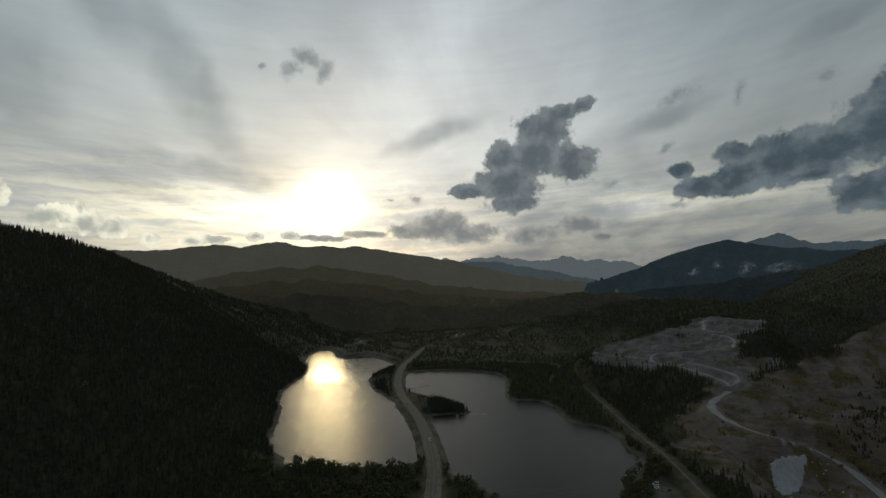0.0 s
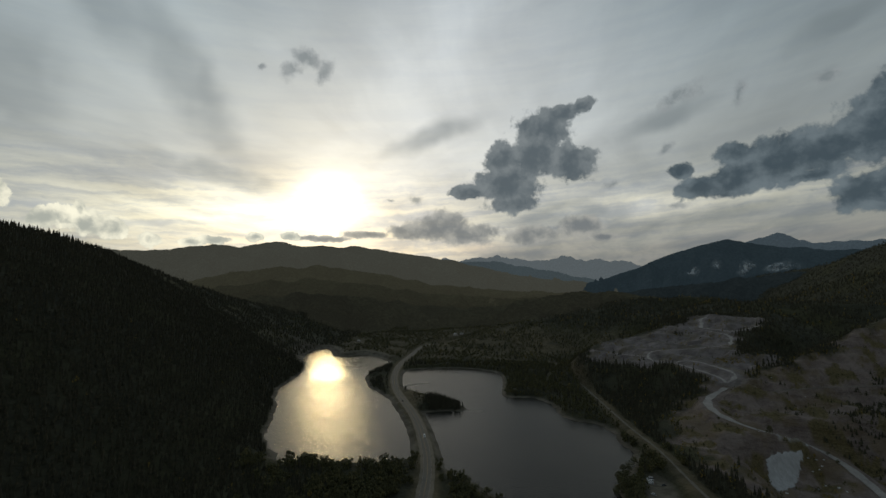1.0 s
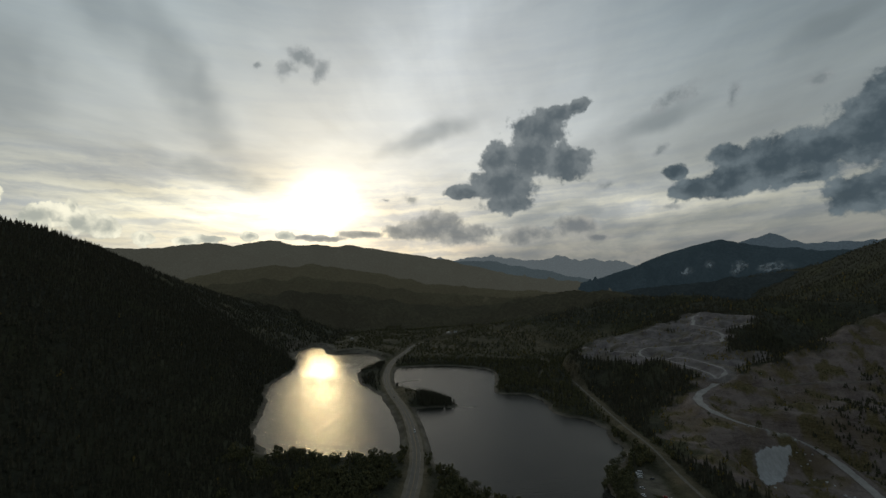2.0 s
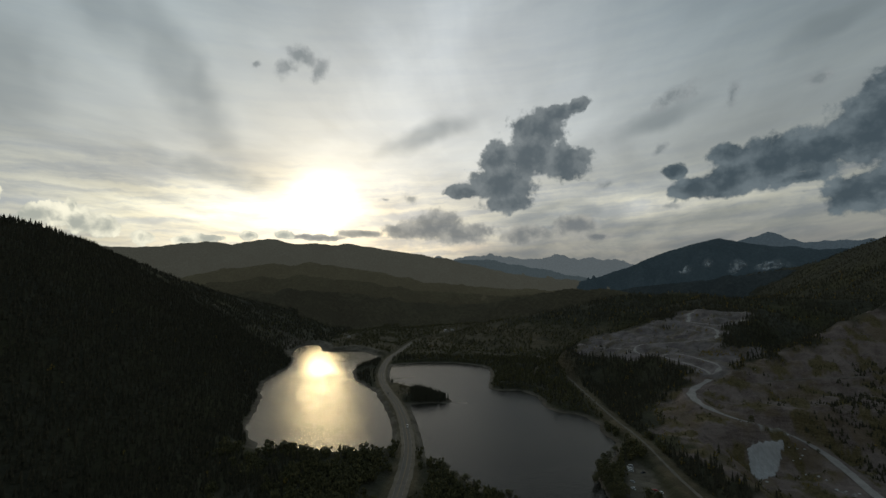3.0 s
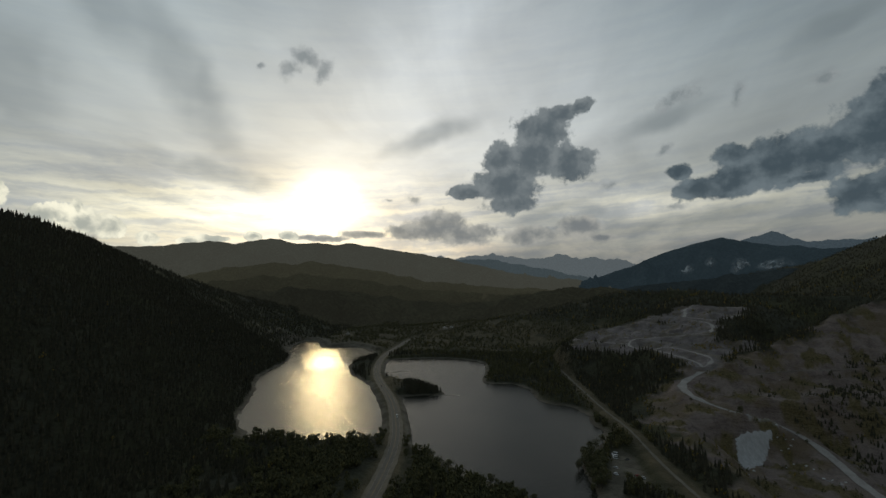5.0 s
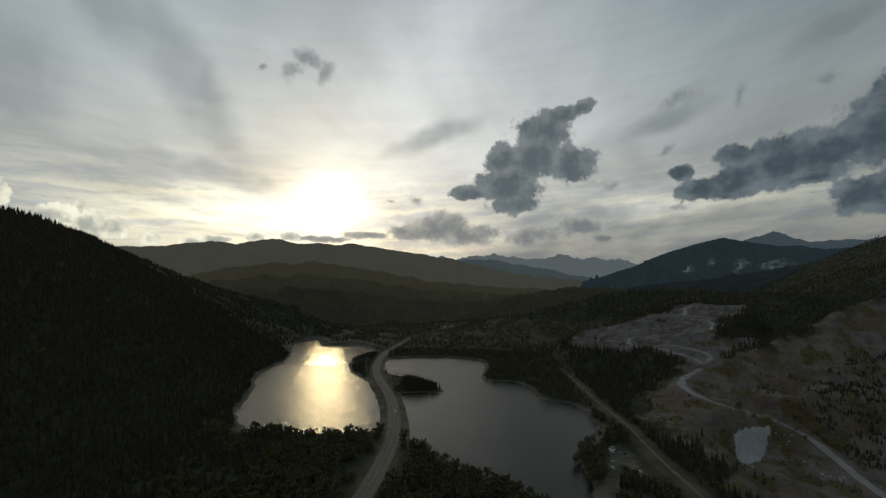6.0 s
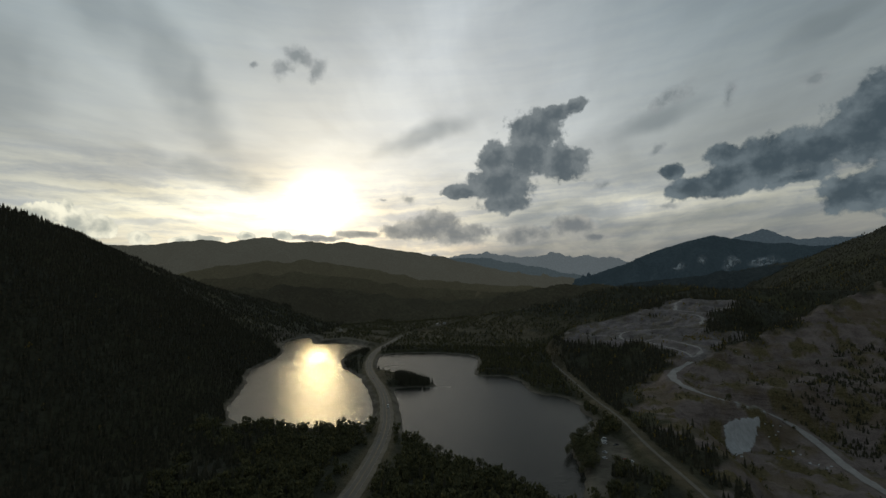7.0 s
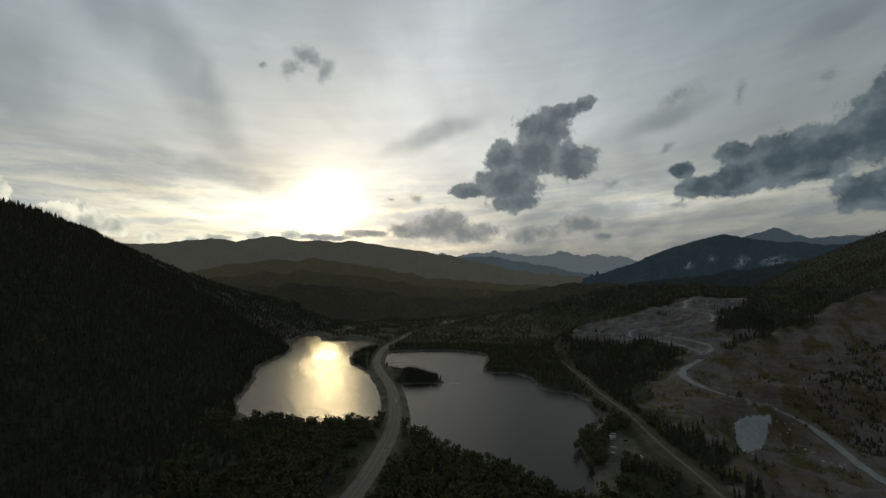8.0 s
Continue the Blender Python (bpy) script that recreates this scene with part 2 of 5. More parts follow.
def ground_material():
    m, n, bsdf = material("valley_ground")
    at = n.add("ShaderNodeTexCoord").outputs["Object"]

    def mask(name):
        return n.add("ShaderNodeAttribute", attribute_name=name).outputs["Fac"]

    big, mid, fine = n.noise(at, 0.006, 4), n.noise(at, 0.05, 5, 0.6), n.noise(at, 0.5, 4, 0.6)
    forest = n.mix(n.ramp(mid, 0.35, 0.65), (0.030, 0.030, 0.020), (0.048, 0.047, 0.029))
    forest = n.mix(n.ramp(big, 0.45, 0.7, 0, 0.5), forest, (0.060, 0.058, 0.022))
    grass = n.mix(n.ramp(mid, 0.35, 0.65), (0.064, 0.055, 0.033), (0.108, 0.089, 0.054))
    gravel = n.mix(n.ramp(mid, 0.3, 0.7), (0.092, 0.071, 0.063), (0.187, 0.150, 0.134))
    gravel = n.mix(n.ramp(fine, 0.3, 0.7, 0, 0.4), gravel, (0.22, 0.180, 0.163))
    gravel = n.mix(n.ramp(n.noise(at, 0.022, 4, 0.6), 0.48, 0.62, 0, 0.6), gravel, (0.125, 0.092, 0.052))
    pale = n.mix(n.ramp(mid, 0.3, 0.7), (0.30, 0.30, 0.30), (0.44, 0.44, 0.44))
    mud = n.mix(n.ramp(mid, 0.35, 0.65), (0.075, 0.066, 0.050), (0.145, 0.128, 0.10))
    col = n.mix(mask("grass"), forest, grass)
    col = n.mix(mask("gravel"), col, gravel)
    fresh = n.mix(n.ramp(mid, 0.3, 0.7), (0.104, 0.089, 0.087), (0.200, 0.177, 0.173))
    fresh = n.mix(n.ramp(n.noise(at, 0.018, 4, 0.6), 0.5, 0.62, 0, 0.5), fresh, (0.10, 0.09, 0.075))
    col = n.mix(mask("fresh"), col, fresh)
    col = n.mix(mask("scrub"), col, n.mix(n.ramp(fine, 0.3, 0.7), (0.075, 0.062, 0.032), (0.135, 0.108, 0.054)))
    col = n.mix(mask("pale"), col, pale)
    col = n.mix(mask("mud"), col, mud)
    n.feed(bsdf.inputs["Base Color"], col)
    bsdf.inputs["Roughness"].default_value = 0.95
    bsdf.inputs["Specular IOR Level"].default_value = 0.15
    rough = n.math("ADD", n.noise(at, 0.14, 6, 0.65), n.math("MULTIPLY", n.noise(n.place(at, scale=(1, 1, 5), kind="POINT"), 0.03, 4), 1.6))
    bump(n, bsdf, rough, 0.9, 4.0)
    return m


def water_material():
    m, n, bsdf = material("lake_water")
    at = n.add("ShaderNodeTexCoord").outputs["Object"]
    n.feed(bsdf.inputs["Base Color"], n.mix(n.ramp(n.noise(at, 0.01, 3), 0.35, 0.65), (0.012, 0.013, 0.010), (0.020, 0.020, 0.015)))
    bsdf.inputs["IOR"].default_value = 1.33
    bsdf.inputs["Specular IOR Level"].default_value = 0.13
    sep = n.add("ShaderNodeSeparateXYZ")
    n.feed(sep.inputs[0], at)
    # wind ruffles the open water and leaves the sheltered north ends calm, with an uneven border
    gust = n.noise(n.place(at, rot=12, scale=(1, 2.6, 1), kind="POINT"), 0.004, 1.5, 0.5)
    fray = n.noise(n.place(at, scale=(1, 3.0, 1), kind="POINT"), 0.02, 4, 0.6)
    north = n.math("ADD", sep.outputs[1], n.math("ADD", n.math("MULTIPLY", gust, 120.0), n.math("MULTIPLY", fray, 130.0)))
    north = n.math("SUBTRACT", north, n.math("MULTIPLY", sep.outputs[0], 0.5))
    calm = n.ramp(north, 1140.0, 1260.0, 0, 0.75)
    ruffle = n.math("MULTIPLY", n.math("SUBTRACT", 1.0, calm), n.ramp(gust, 0.3, 0.6, 0.9, 1.0))
    n.feed(bsdf.inputs["Roughness"], n.ramp(calm, 0, 0.75, 0.19, 0.14))
    chop = n.noise(n.place(at, rot=8, scale=(1, 0.5, 1), kind="POINT"), 0.45, 3.0, 0.62)
    swell = n.noise(n.place(at, rot=-10, scale=(1, 2.0, 1), kind="POINT"), 0.12, 3, 0.5)
    waves = n.math("ADD", chop, n.math("MULTIPLY", swell, 0.4))
    bump(n, bsdf, waves, n.ramp(ruffle, 0, 1, 0.25, 1.0, smooth=False), 0.42)
    return m


MAT_GROUND = ground_material()
MAT_WATER = water_material()
MAT_ASPHALT = simple("worn_asphalt", (0.078, 0.066, 0.054), (0.112, 0.097, 0.080), 0.2, 0.85, 0.02)
MAT_LINE = simple("road_paint", (0.20, 0.18, 0.15), (0.28, 0.25, 0.21), 0.5, 0.7, 0)
MAT_YELLOW = simple("yellow_road_paint", (0.20, 0.15, 0.06), (0.27, 0.20, 0.08), 0.5, 0.7, 0)
MAT_SHOULDER = simple("road_shoulder_gravel", (0.10, 0.082, 0.058), (0.16, 0.135, 0.10), 0.15, 0.95, 0.05)
MAT_HAUL = simple("pale_haul_road_gravel", (0.20, 0.183, 0.170), (0.30, 0.277, 0.258), 0.08, 0.95, 0.1)
MAT_TRACK = simple("dirt_track", (0.085, 0.075, 0.058), (0.135, 0.118, 0.094), 0.1, 0.95, 0.05)


def leaf_material(name, tones):
    m, n, bsdf = material(name)
    at = n.add("ShaderNodeTexCoord").outputs["Object"]
    pick = n.add("ShaderNodeNewGeometry").outputs["Random Per Island"]
    own = n.add("ShaderNodeObjectInfo").outputs["Random"]
    pick = n.math("FRACT", n.math("ADD", pick, own))
    ramp = n.add("ShaderNodeValToRGB")
    n.feed(ramp.inputs[0], pick)
    while len(ramp.color_ramp.elements) < len(tones):
        ramp.color_ramp.elements.new(0.5)
    for i, (e, (p, c)) in enumerate(zip(ramp.color_ramp.elements, tones)):
        e.position, e.color = p, (*c, 1)
    mottled = n.mix(n.ramp(n.noise(at, 0.6, 3), 0.3, 0.7, 0, 0.45), ramp.outputs[0], (0.027, 0.029, 0.018))
    n.feed(bsdf.inputs["Base Color"], mottled)
    bsdf.inputs["Roughness"].default_value = 0.85
    bsdf.inputs["Specular IOR Level"].default_value = 0.2
    return m


MAT_CONIFER = leaf_material("conifer_needles", [(0, (0.037, 0.0345, 0.023)), (0.6, (0.052, 0.048, 0.030)), (1, (0.070, 0.061, 0.036))])
MAT_BROADLEAF = leaf_material("broad_leaves", [(0, (0.056, 0.057, 0.027)), (0.6, (0.088, 0.084, 0.037)), (1, (0.138, 0.117, 0.045))])
MAT_AUTUMN = leaf_material("autumn_leaves", [(0, (0.12, 0.11, 0.03)), (0.6, (0.20, 0.15, 0.035)), (1, (0.28, 0.18, 0.04))])
MAT_BARK = simple("bark", (0.07, 0.055, 0.042), (0.13, 0.105, 0.08), 2.0, 0.95, 0.03)

# ------------------------------------------------------------------ plan of the valley
rng = np.random.default_rng(7)

LAKE_WEST = [(-370, 1248), (-390, 1334), (-402, 1430), (-390, 1492), (-362, 1482), (-330, 1400), (-306, 1310), (-276, 1296), (-244, 1330), (-220, 1340), (-180, 1290), (-145, 1226), (-131, 1188),
             (-133, 1119), (-150, 1073), (-164, 1023), (-157, 966), (-136, 889), (-111, 841), (-83, 782), (-65, 708), (-48, 655), (-36, 600),
             (-29, 558), (-25, 516), (-59, 503), (-84, 499), (-105, 505), (-134, 510), (-159, 505), (-173, 511), (-182, 534), (-198, 554),
             (-214, 589), (-228, 631), (-237, 686), (-255, 741), (-292, 841), (-302, 910), (-306, 991), (-308, 1059), (-338, 1172)]
LAKE_EAST = [(-90, 1003), (-86, 1072), (-58, 1095), (14, 1110), (78, 1094), (124, 1042), (119, 941), (104, 840), (102, 801), (147, 801),
             (160, 789), (171, 744), (167, 686), (179, 662), (204, 646), (212, 623), (214, 598), (206, 562), (212, 543), (201, 500), (182, 474),
             (160, 440), (153, 411), (155, 385), (149, 363), (137, 330), (125, 332), (109, 355), (96, 373), (76, 391), (54, 413), (35, 447),
             (10, 472), (2, 487), (-2, 523), (-10, 573), (-17, 633), (-25, 692), (-21, 707), (35, 714), (36, 734), (9, 774), (-40, 849), (-61, 859), (-79, 888)]
HIGHWAY = [(520, 2500, 30), (330, 2000, 24), (170, 1730, 14), (50, 1610, 9), (-30, 1570, 7), (-62, 1520, 6), (-76, 1440, 6), (-88, 1302, 5), (-106, 1144, 4), (-102, 994, 4), (-87, 869, 4), (-64, 772, 4),
           (-42, 692, 4), (-28, 622, 4), (-20, 565, 4), (-13, 508, 4), (-11, 446, 4), (-15, 369, 4), (-20, 317, 5), (-40, 180, 8), (-90, -100, 12), (-160, -600, 16)]
TRACK = [(80, 1230, 12), (155, 1181, 10), (221, 1162, 10), (263, 1134, 10), (262, 1003, 9), (249, 842, 9), (237, 672, 9), (231, 581, 9), (231, 512, 9), (222, 445, 9),
         (217, 400, 9), (214, 340, 9), (208, 290, 10), (190, 150, 12), (160, -200, 14)]
HAUL_ROAD = [(410, 150, -34), (410, 300, -32), (415, 400, -30), (424, 455, -27), (434, 495, -20), (438, 534, -11), (421, 551, 0), (390, 559, 10), (356, 562, 18), (339, 588, 25), (343, 620, 28), (352, 640, 30),
             (366, 656, 33), (385, 663, 39), (402, 674, 45), (405, 695, 50), (400, 722, 53), (393, 748, 55), (388, 785, 57), (372, 812, 56), (362, 832, 57), (367, 858, 60),
             (387, 884, 66), (412, 873, 69), (449, 845, 75), (475, 836, 79), (500, 829, 83)]
BENCH = [(425, 652, 38), (455, 645, 43), (498, 640, 48), (547, 627, 51), (575, 622, 55)]
UPPER_ROAD = [(404, 680, 47), (421, 686, 54), (427, 705, 58), (421, 742, 60), (417, 772, 62), (405, 798, 61), (390, 798, 58)]
UPPER_SPUR = [(500, 829, 83), (536, 880, 94), (528, 935, 98), (525, 971, 101), (548, 1003, 108), (562, 1040, 115), (586, 1052, 119)]
LEDGE = [(529, 974, 102), (538, 940, 101), (548, 912, 100), (562, 898, 102), (599, 903, 110)]
WEST_CUT = [(322, 934, 57), (343, 899, 58), (356, 878, 59), (364, 858, 60)]
LOT = [(190, 450), (201, 464), (208, 452), (204, 429), (198, 396), (194, 372), (184, 376), (180, 388), (166, 358), (148, 320), (141, 325), (160, 372), (175, 408)]
QUARRY_UPPER = [(286, 944), (319, 978), (356, 1021), (404, 1008), (455, 1030), (496, 1028), (537, 1050), (581, 1100), (625, 1070), (645, 990), (622, 923), (582, 895), (526, 862), (490, 815), (470, 775),
                (500, 752), (500, 712), (445, 684), (408, 664), (384, 668), (384, 745), (372, 790), (352, 812), (311, 848), (278, 893)]
QUARRY_LOWER = [(395, 690), (430, 672), (500, 690), (620, 715), (800, 740), (800, 400), (600, 200), (400, 150), (222, 250), (236, 320), (266, 390), (274, 425), (268, 470), (256, 520), (296, 628), (345, 668)]


def chaikin(points, rounds, closed):
    p = np.array(points, float)
    for _ in range(rounds):
        q = np.roll(p, -1, 0) if closed else p[1:]
        a = p if closed else p[:-1]
        c = np.empty((len(a) * 2, p.shape[1]))
        c[0::2], c[1::2] = a * 0.75 + q * 0.25, a * 0.25 + q * 0.75
        p = c if closed else np.vstack((p[:1], c, p[-1:]))
    return p


def signed_distance(poly, x, y):
    """Metres to the outline, negative inside."""
    best, inside = np.full(x.shape, 1e9), np.zeros(x.shape, bool)
    for (ax, ay), (bx, by) in zip(poly, np.roll(poly, -1, 0)):
        ex, ey = bx - ax, by - ay
        t = np.clip(((x - ax) * ex + (y - ay) * ey) / (ex * ex + ey * ey + 1e-9), 0, 1)
        best = np.minimum(best, (x - ax - t * ex) ** 2 + (y - ay - t * ey) ** 2)
        inside ^= ((ay > y) != (by > y)) & (x < ex * (y - ay) / (by - ay + 1e-12) + ax)
    return np.sqrt(best) * np.where(inside, -1, 1)


def along(line, x, y):
    """Distance to a line with a value at each point, and the value there."""
    best, value = np.full(x.shape, 1e18), np.zeros((line.shape[1] - 2, *x.shape))
    for a, b in zip(line[:-1], line[1:]):
        ex, ey = b[0] - a[0], b[1] - a[1]
        t = np.clip(((x - a[0]) * ex + (y - a[1]) * ey) / (ex * ex + ey * ey + 1e-9), 0, 1)
        d = (x - a[0] - t * ex) ** 2 + (y - a[1] - t * ey) ** 2
        near = d < best
        best = np.where(near, d, best)
        for k in range(len(value)):
            value[k] = np.where(near, a[2 + k] + t * (b[2 + k] - a[2 + k]), value[k])
    return np.sqrt(best), value


def step(v, lo, hi):
    t = np.clip((v - lo) / (hi - lo), 0, 1)
    return t * t * (3 - 2 * t)


_waves = [(rng.uniform(0, 2 * math.pi), rng.uniform(0, 2 * math.pi, 2), 2.0 ** k) for k in range(8) for _ in range(4)]


def rolling(x, y, size, octaves=4, gain=0.55):
    """Smooth uneven ground, about -1 to 1."""
    out = np.zeros(np.shape(x))
    for angle, (p, q), f in _waves[: octaves * 4]:
        u = (x * math.cos(angle) + y * math.sin(angle)) * f / size
        v = (y * math.cos(angle) - x * math.sin(angle)) * f / size
        out = out + np.sin(u * 6.28 + p + 1.3 * np.sin(v * 4.1 + q)) * gain ** math.log2(f) * 0.35
    return out


# crests: x, y, height, half width
WEST_HILL = [(-1000, -900, 420, 650), (-760, -100, 380, 480), (-690, 300, 325, 440), (-640, 650, 280, 420), (-720, 950, 272, 440), (-800, 1240, 248, 450), (-824, 1500, 205, 450), (-760, 1900, 130, 400), (-620, 2250, 70, 350)]
QUARRY_SPUR = [(425, 668, 44, 110), (500, 690, 75, 170), (620, 715, 114, 230), (760, 740, 165, 320), (950, 770, 200, 340), (1300, 660, 270, 420)]
QUARRY_HILL = [(600, 1090, 112, 240), (720, 1180, 124, 300), (790, 1330, 142, 360)]
NORTH_HILL = [(1200, 1180, 140, 380), (960, 1290, 146, 400), (830, 1390, 156, 420), (660, 1490, 160, 420), (560, 1540, 146, 420), (430, 1590, 108, 400), (250, 1680, 62, 380), (50, 1850, 35, 350)]
EAST_MOUNTAIN = [(1500, 300, 460, 520), (1650, 1200, 458, 640), (1900, 2000, 398, 760), (1935, 2400, 305, 700), (1980, 3000, 280, 650), (1900, 3600, 190, 600)]
RIDGES = {"west_hill": WEST_HILL, "quarry_spur": QUARRY_SPUR, "quarry_hill": QUARRY_HILL, "north_hill": NORTH_HILL, "east_mountain": EAST_MOUNTAIN}
RIDGES = {k: chaikin(v, 2, False) for k, v in RIDGES.items()}
WEST, EAST = chaikin(LAKE_WEST, 1, True), chaikin(LAKE_EAST, 1, True)
ROADS = {"highway": (chaikin(HIGHWAY, 3, False), 7.0, 13.0), "track": (chaikin(TRACK, 2, False), 4.0, 10.0), "haul": (chaikin(HAUL_ROAD, 2, False), 8.5, 14.0),
         "upper": (chaikin(UPPER_ROAD, 2, False), 4.0, 14.0), "spur": (chaikin(UPPER_SPUR, 2, False), 3.5, 14.0), "bench": (chaikin(BENCH, 2, False), 2.0, 6.0),
         "ledge": (chaikin(LEDGE, 2, False), 3.0, 12.0), "west_cut": (chaikin(WEST_CUT, 2, False), 2.5, 8.0)}
FACE = [(352, 531), (374, 530), (398, 533), (384, 522), (370, 510), (354, 501), (344, 496), (338, 501), (346, 519)]
SPILL = np.array([(358, 541, 0), (390, 541, 0), (412, 534, 0), (410, 520, 0)], float)
SPILL_LOW = np.array([(398, 470, 0), (405, 474, 0), (410, 466, 0)], float)
QU, QL, LOTP, FACE = (chaikin(p, 2, True) for p in (QUARRY_UPPER, QUARRY_LOWER, LOT, FACE))


def survey(x, y):
    """Height of the ground, and how much of it is gravel, mud and grass."""
    x, y = np.asarray(x, float), np.asarray(y, float)
    h = 7 + 2.0 * rolling(x, y, 260, 3) + np.clip((y - 1300) * 0.012, 0, 30)
    h += np.clip(x - 235, 0, 900) * 0.09 * step(y, -600, 300)
    h += 3 * step(x, 240, 330) * step(y, 700, 600)
    for name, line in RIDGES.items():
        d, (crest, wide) = along(line, x, y)
        f = np.clip(1 - d / wide, 0, 1)
        gully = 1 + (0.04 if name == "west_hill" else 0.09) * rolling(x, y, wide * 0.55, 4) * (1 - f * 0.8)
        rise = crest * ((1 - (1 - f) ** 2) if name == "quarry_hill" else f ** 1.1) * gully
        h = np.maximum(h, rise)
    # the quarry lies on a shelf that climbs to the north-east
    qu, ql = signed_distance(QU, x, y), signed_distance(QL, x, y)
    shelf = np.clip(54 + 0.2 * (x - 362) + 0.085 * (y - 807), 0, 122)
    h = np.maximum(h, shelf * step(qu, 120, 5))
    rugged = step(h, 20, 120)
    h += rugged * 3 * rolling(x, y, 120, 4)
    # old workings below the haul road
    brink = 551 + 14 * step(x, 390, 440)
    shift = 18 * step(y, 470, 420) + 34 * step(y, 400, 310)
    pit = step(x, 285 - shift, 338 - shift) * step(y, brink, brink - 44) * step(x, 560, 450)
    h = h + (-25 - np.clip(500 - y, 0, 200) * 0.05 - h) * pit
    upper, lower = step(qu + 12 * rolling(x, y, 75, 4), 8, -8), step(ql + 16 * rolling(x, y, 70, 3), 10, -10)
    gravel = np.maximum(upper, lower)
    # benches cut into the quarry
    bench = 11.0
    cut = np.floor(h / bench) * bench + bench * step(h / bench - np.floor(h / bench), 0.55, 1.0)
    h = h + (cut - h) * upper * 0.85 + upper * (2.0 * rolling(x, y, 34, 4) + 3.0 * rolling(x, y, 95, 3)) + lower * (2.4 * rolling(x, y, 42, 4) + 0.9 * np.abs(rolling(x, y, 15, 3)))
    # ledges and gullies across the worked slope
    ledge = np.floor(h / 8.5) * 8.5 + 8.5 * step(h / 8.5 - np.floor(h / 8.5), 0.45, 1.0)
    h = h + (ledge - h) * lower * 0.6 * step(h, 12, 24) - lower * 2.2 * np.abs(rolling(x * 1.6, y * 0.7, 60, 4))
    w, e = signed_distance(WEST, x, y), signed_distance(EAST, x, y)
    w += 3.0 * rolling(x, y, 45, 3)
    e += 2.0 * rolling(x, y, 40, 3)
    lake = np.minimum(w, e)
    shore = np.where(lake < 0, np.maximum(lake * 0.25, -3.0), lake * 0.14)
    h = np.minimum(h, np.where(lake < 0, shore, 0.15 + shore + np.clip(lake - 14, 0, None) * 0.9))
    mud = step(lake, 9 + 38 * step(y, 1240, 1300), 4 + 22 * step(y, 1240, 1300)) * step(x, 400, 300)
    keep = np.full(x.shape, 1e9)
    for name, (line, flat, bank) in ROADS.items():
        d, (z,) = along(line, x, y)
        f = step(d, flat + bank, flat)
        h = h + (z - 0.25 - h) * f
        mud = mud * (1 - step(d, flat + 4, flat))
        keep = np.minimum(keep, d - flat)
    lot = signed_distance(LOTP, x, y)
    h = h + (3.2 - h) * step(lot, 8, 0)
    mud = np.maximum(mud, step(lot, 4, -2))
    verge = step(keep, 9, 2)
    d_track, _ = along(ROADS["track"][0], x, y)
    # paler grass colour beyond the lakes stands in for haze over the valley floor
    haze_tone = (0.65 + 0.35 * step(rolling(x + 500, y, 230, 3), -0.3, 0.3)) * step(y, 1150, 1320) * step(h, 80, 40) * step(x, -430, -330)
    grass = np.clip(np.maximum(np.maximum(verge, step(d_track, 13, 5)), haze_tone), 0, 1) * (1 - gravel)
    scrub = gravel * step(rolling(x, y, 55, 4), 0.12, 0.4) * (1 - 0.6 * upper) * step(keep, 2, 6)
    spill = np.minimum(along(SPILL, x, y)[0], along(SPILL_LOW, x, y)[0])
    pale = step(np.minimum(signed_distance(FACE, x, y) + 3.0, spill + 0.4) + 2.0 * rolling(x, y, 14, 3), 1.5, -1.5)
    # open land on the point beside the highway
    point = step(np.hypot((x + 40) / 34, (y - 790) / 52), 1.2, 0.8)
    grass = np.maximum(grass, point)
    return h, {"gravel": gravel, "mud": mud * (1 - gravel), "grass": grass, "lake": lake, "road": keep, "lot": lot, "upper": upper, "lower": lower, "scrub": scrub, "pale": pale, "fresh": upper}


def axis(start, fine_from, fine_to, end, fine, growth):
    a = list(np.arange(fine_from, fine_to, fine))
    s, v = fine, a[-1]
    while v < end:
        s *= growth
        v += s
        a.append(min(v, end))
    s, v = fine, a[0]
    while v > start:
        s *= growth
        v -= s
        a.insert(0, max(v, start))
    return np.array(a)


def mesh_from(name, verts, faces, mats, smooth=True):
    """verts: n x 3, faces: m x 3 or m x 4 arrays."""
    me = bpy.data.meshes.new(name)
    faces = np.asarray(faces, np.int32)
    k = faces.shape[1]
    me.vertices.add(len(verts))
    me.vertices.foreach_set("co", np.asarray(verts, np.float32).ravel())
    me.loops.add(faces.size)
    me.loops.foreach_set("vertex_index", faces.ravel())
    me.polygons.add(len(faces))
    me.polygons.foreach_set("loop_start", np.arange(len(faces), dtype=np.int32) * k)
    me.polygons.foreach_set("use_smooth", np.full(len(faces), smooth))
    for m in mats:
        me.materials.append(m)
    me.update(calc_edges=True)
    return me


def grid_faces(nx, ny):
    i = (np.arange(ny - 1)[:, None] * nx + np.arange(nx - 1)).ravel()
    return np.stack([i, i + 1, i + nx + 1, i + nx], 1)


LAND = {}


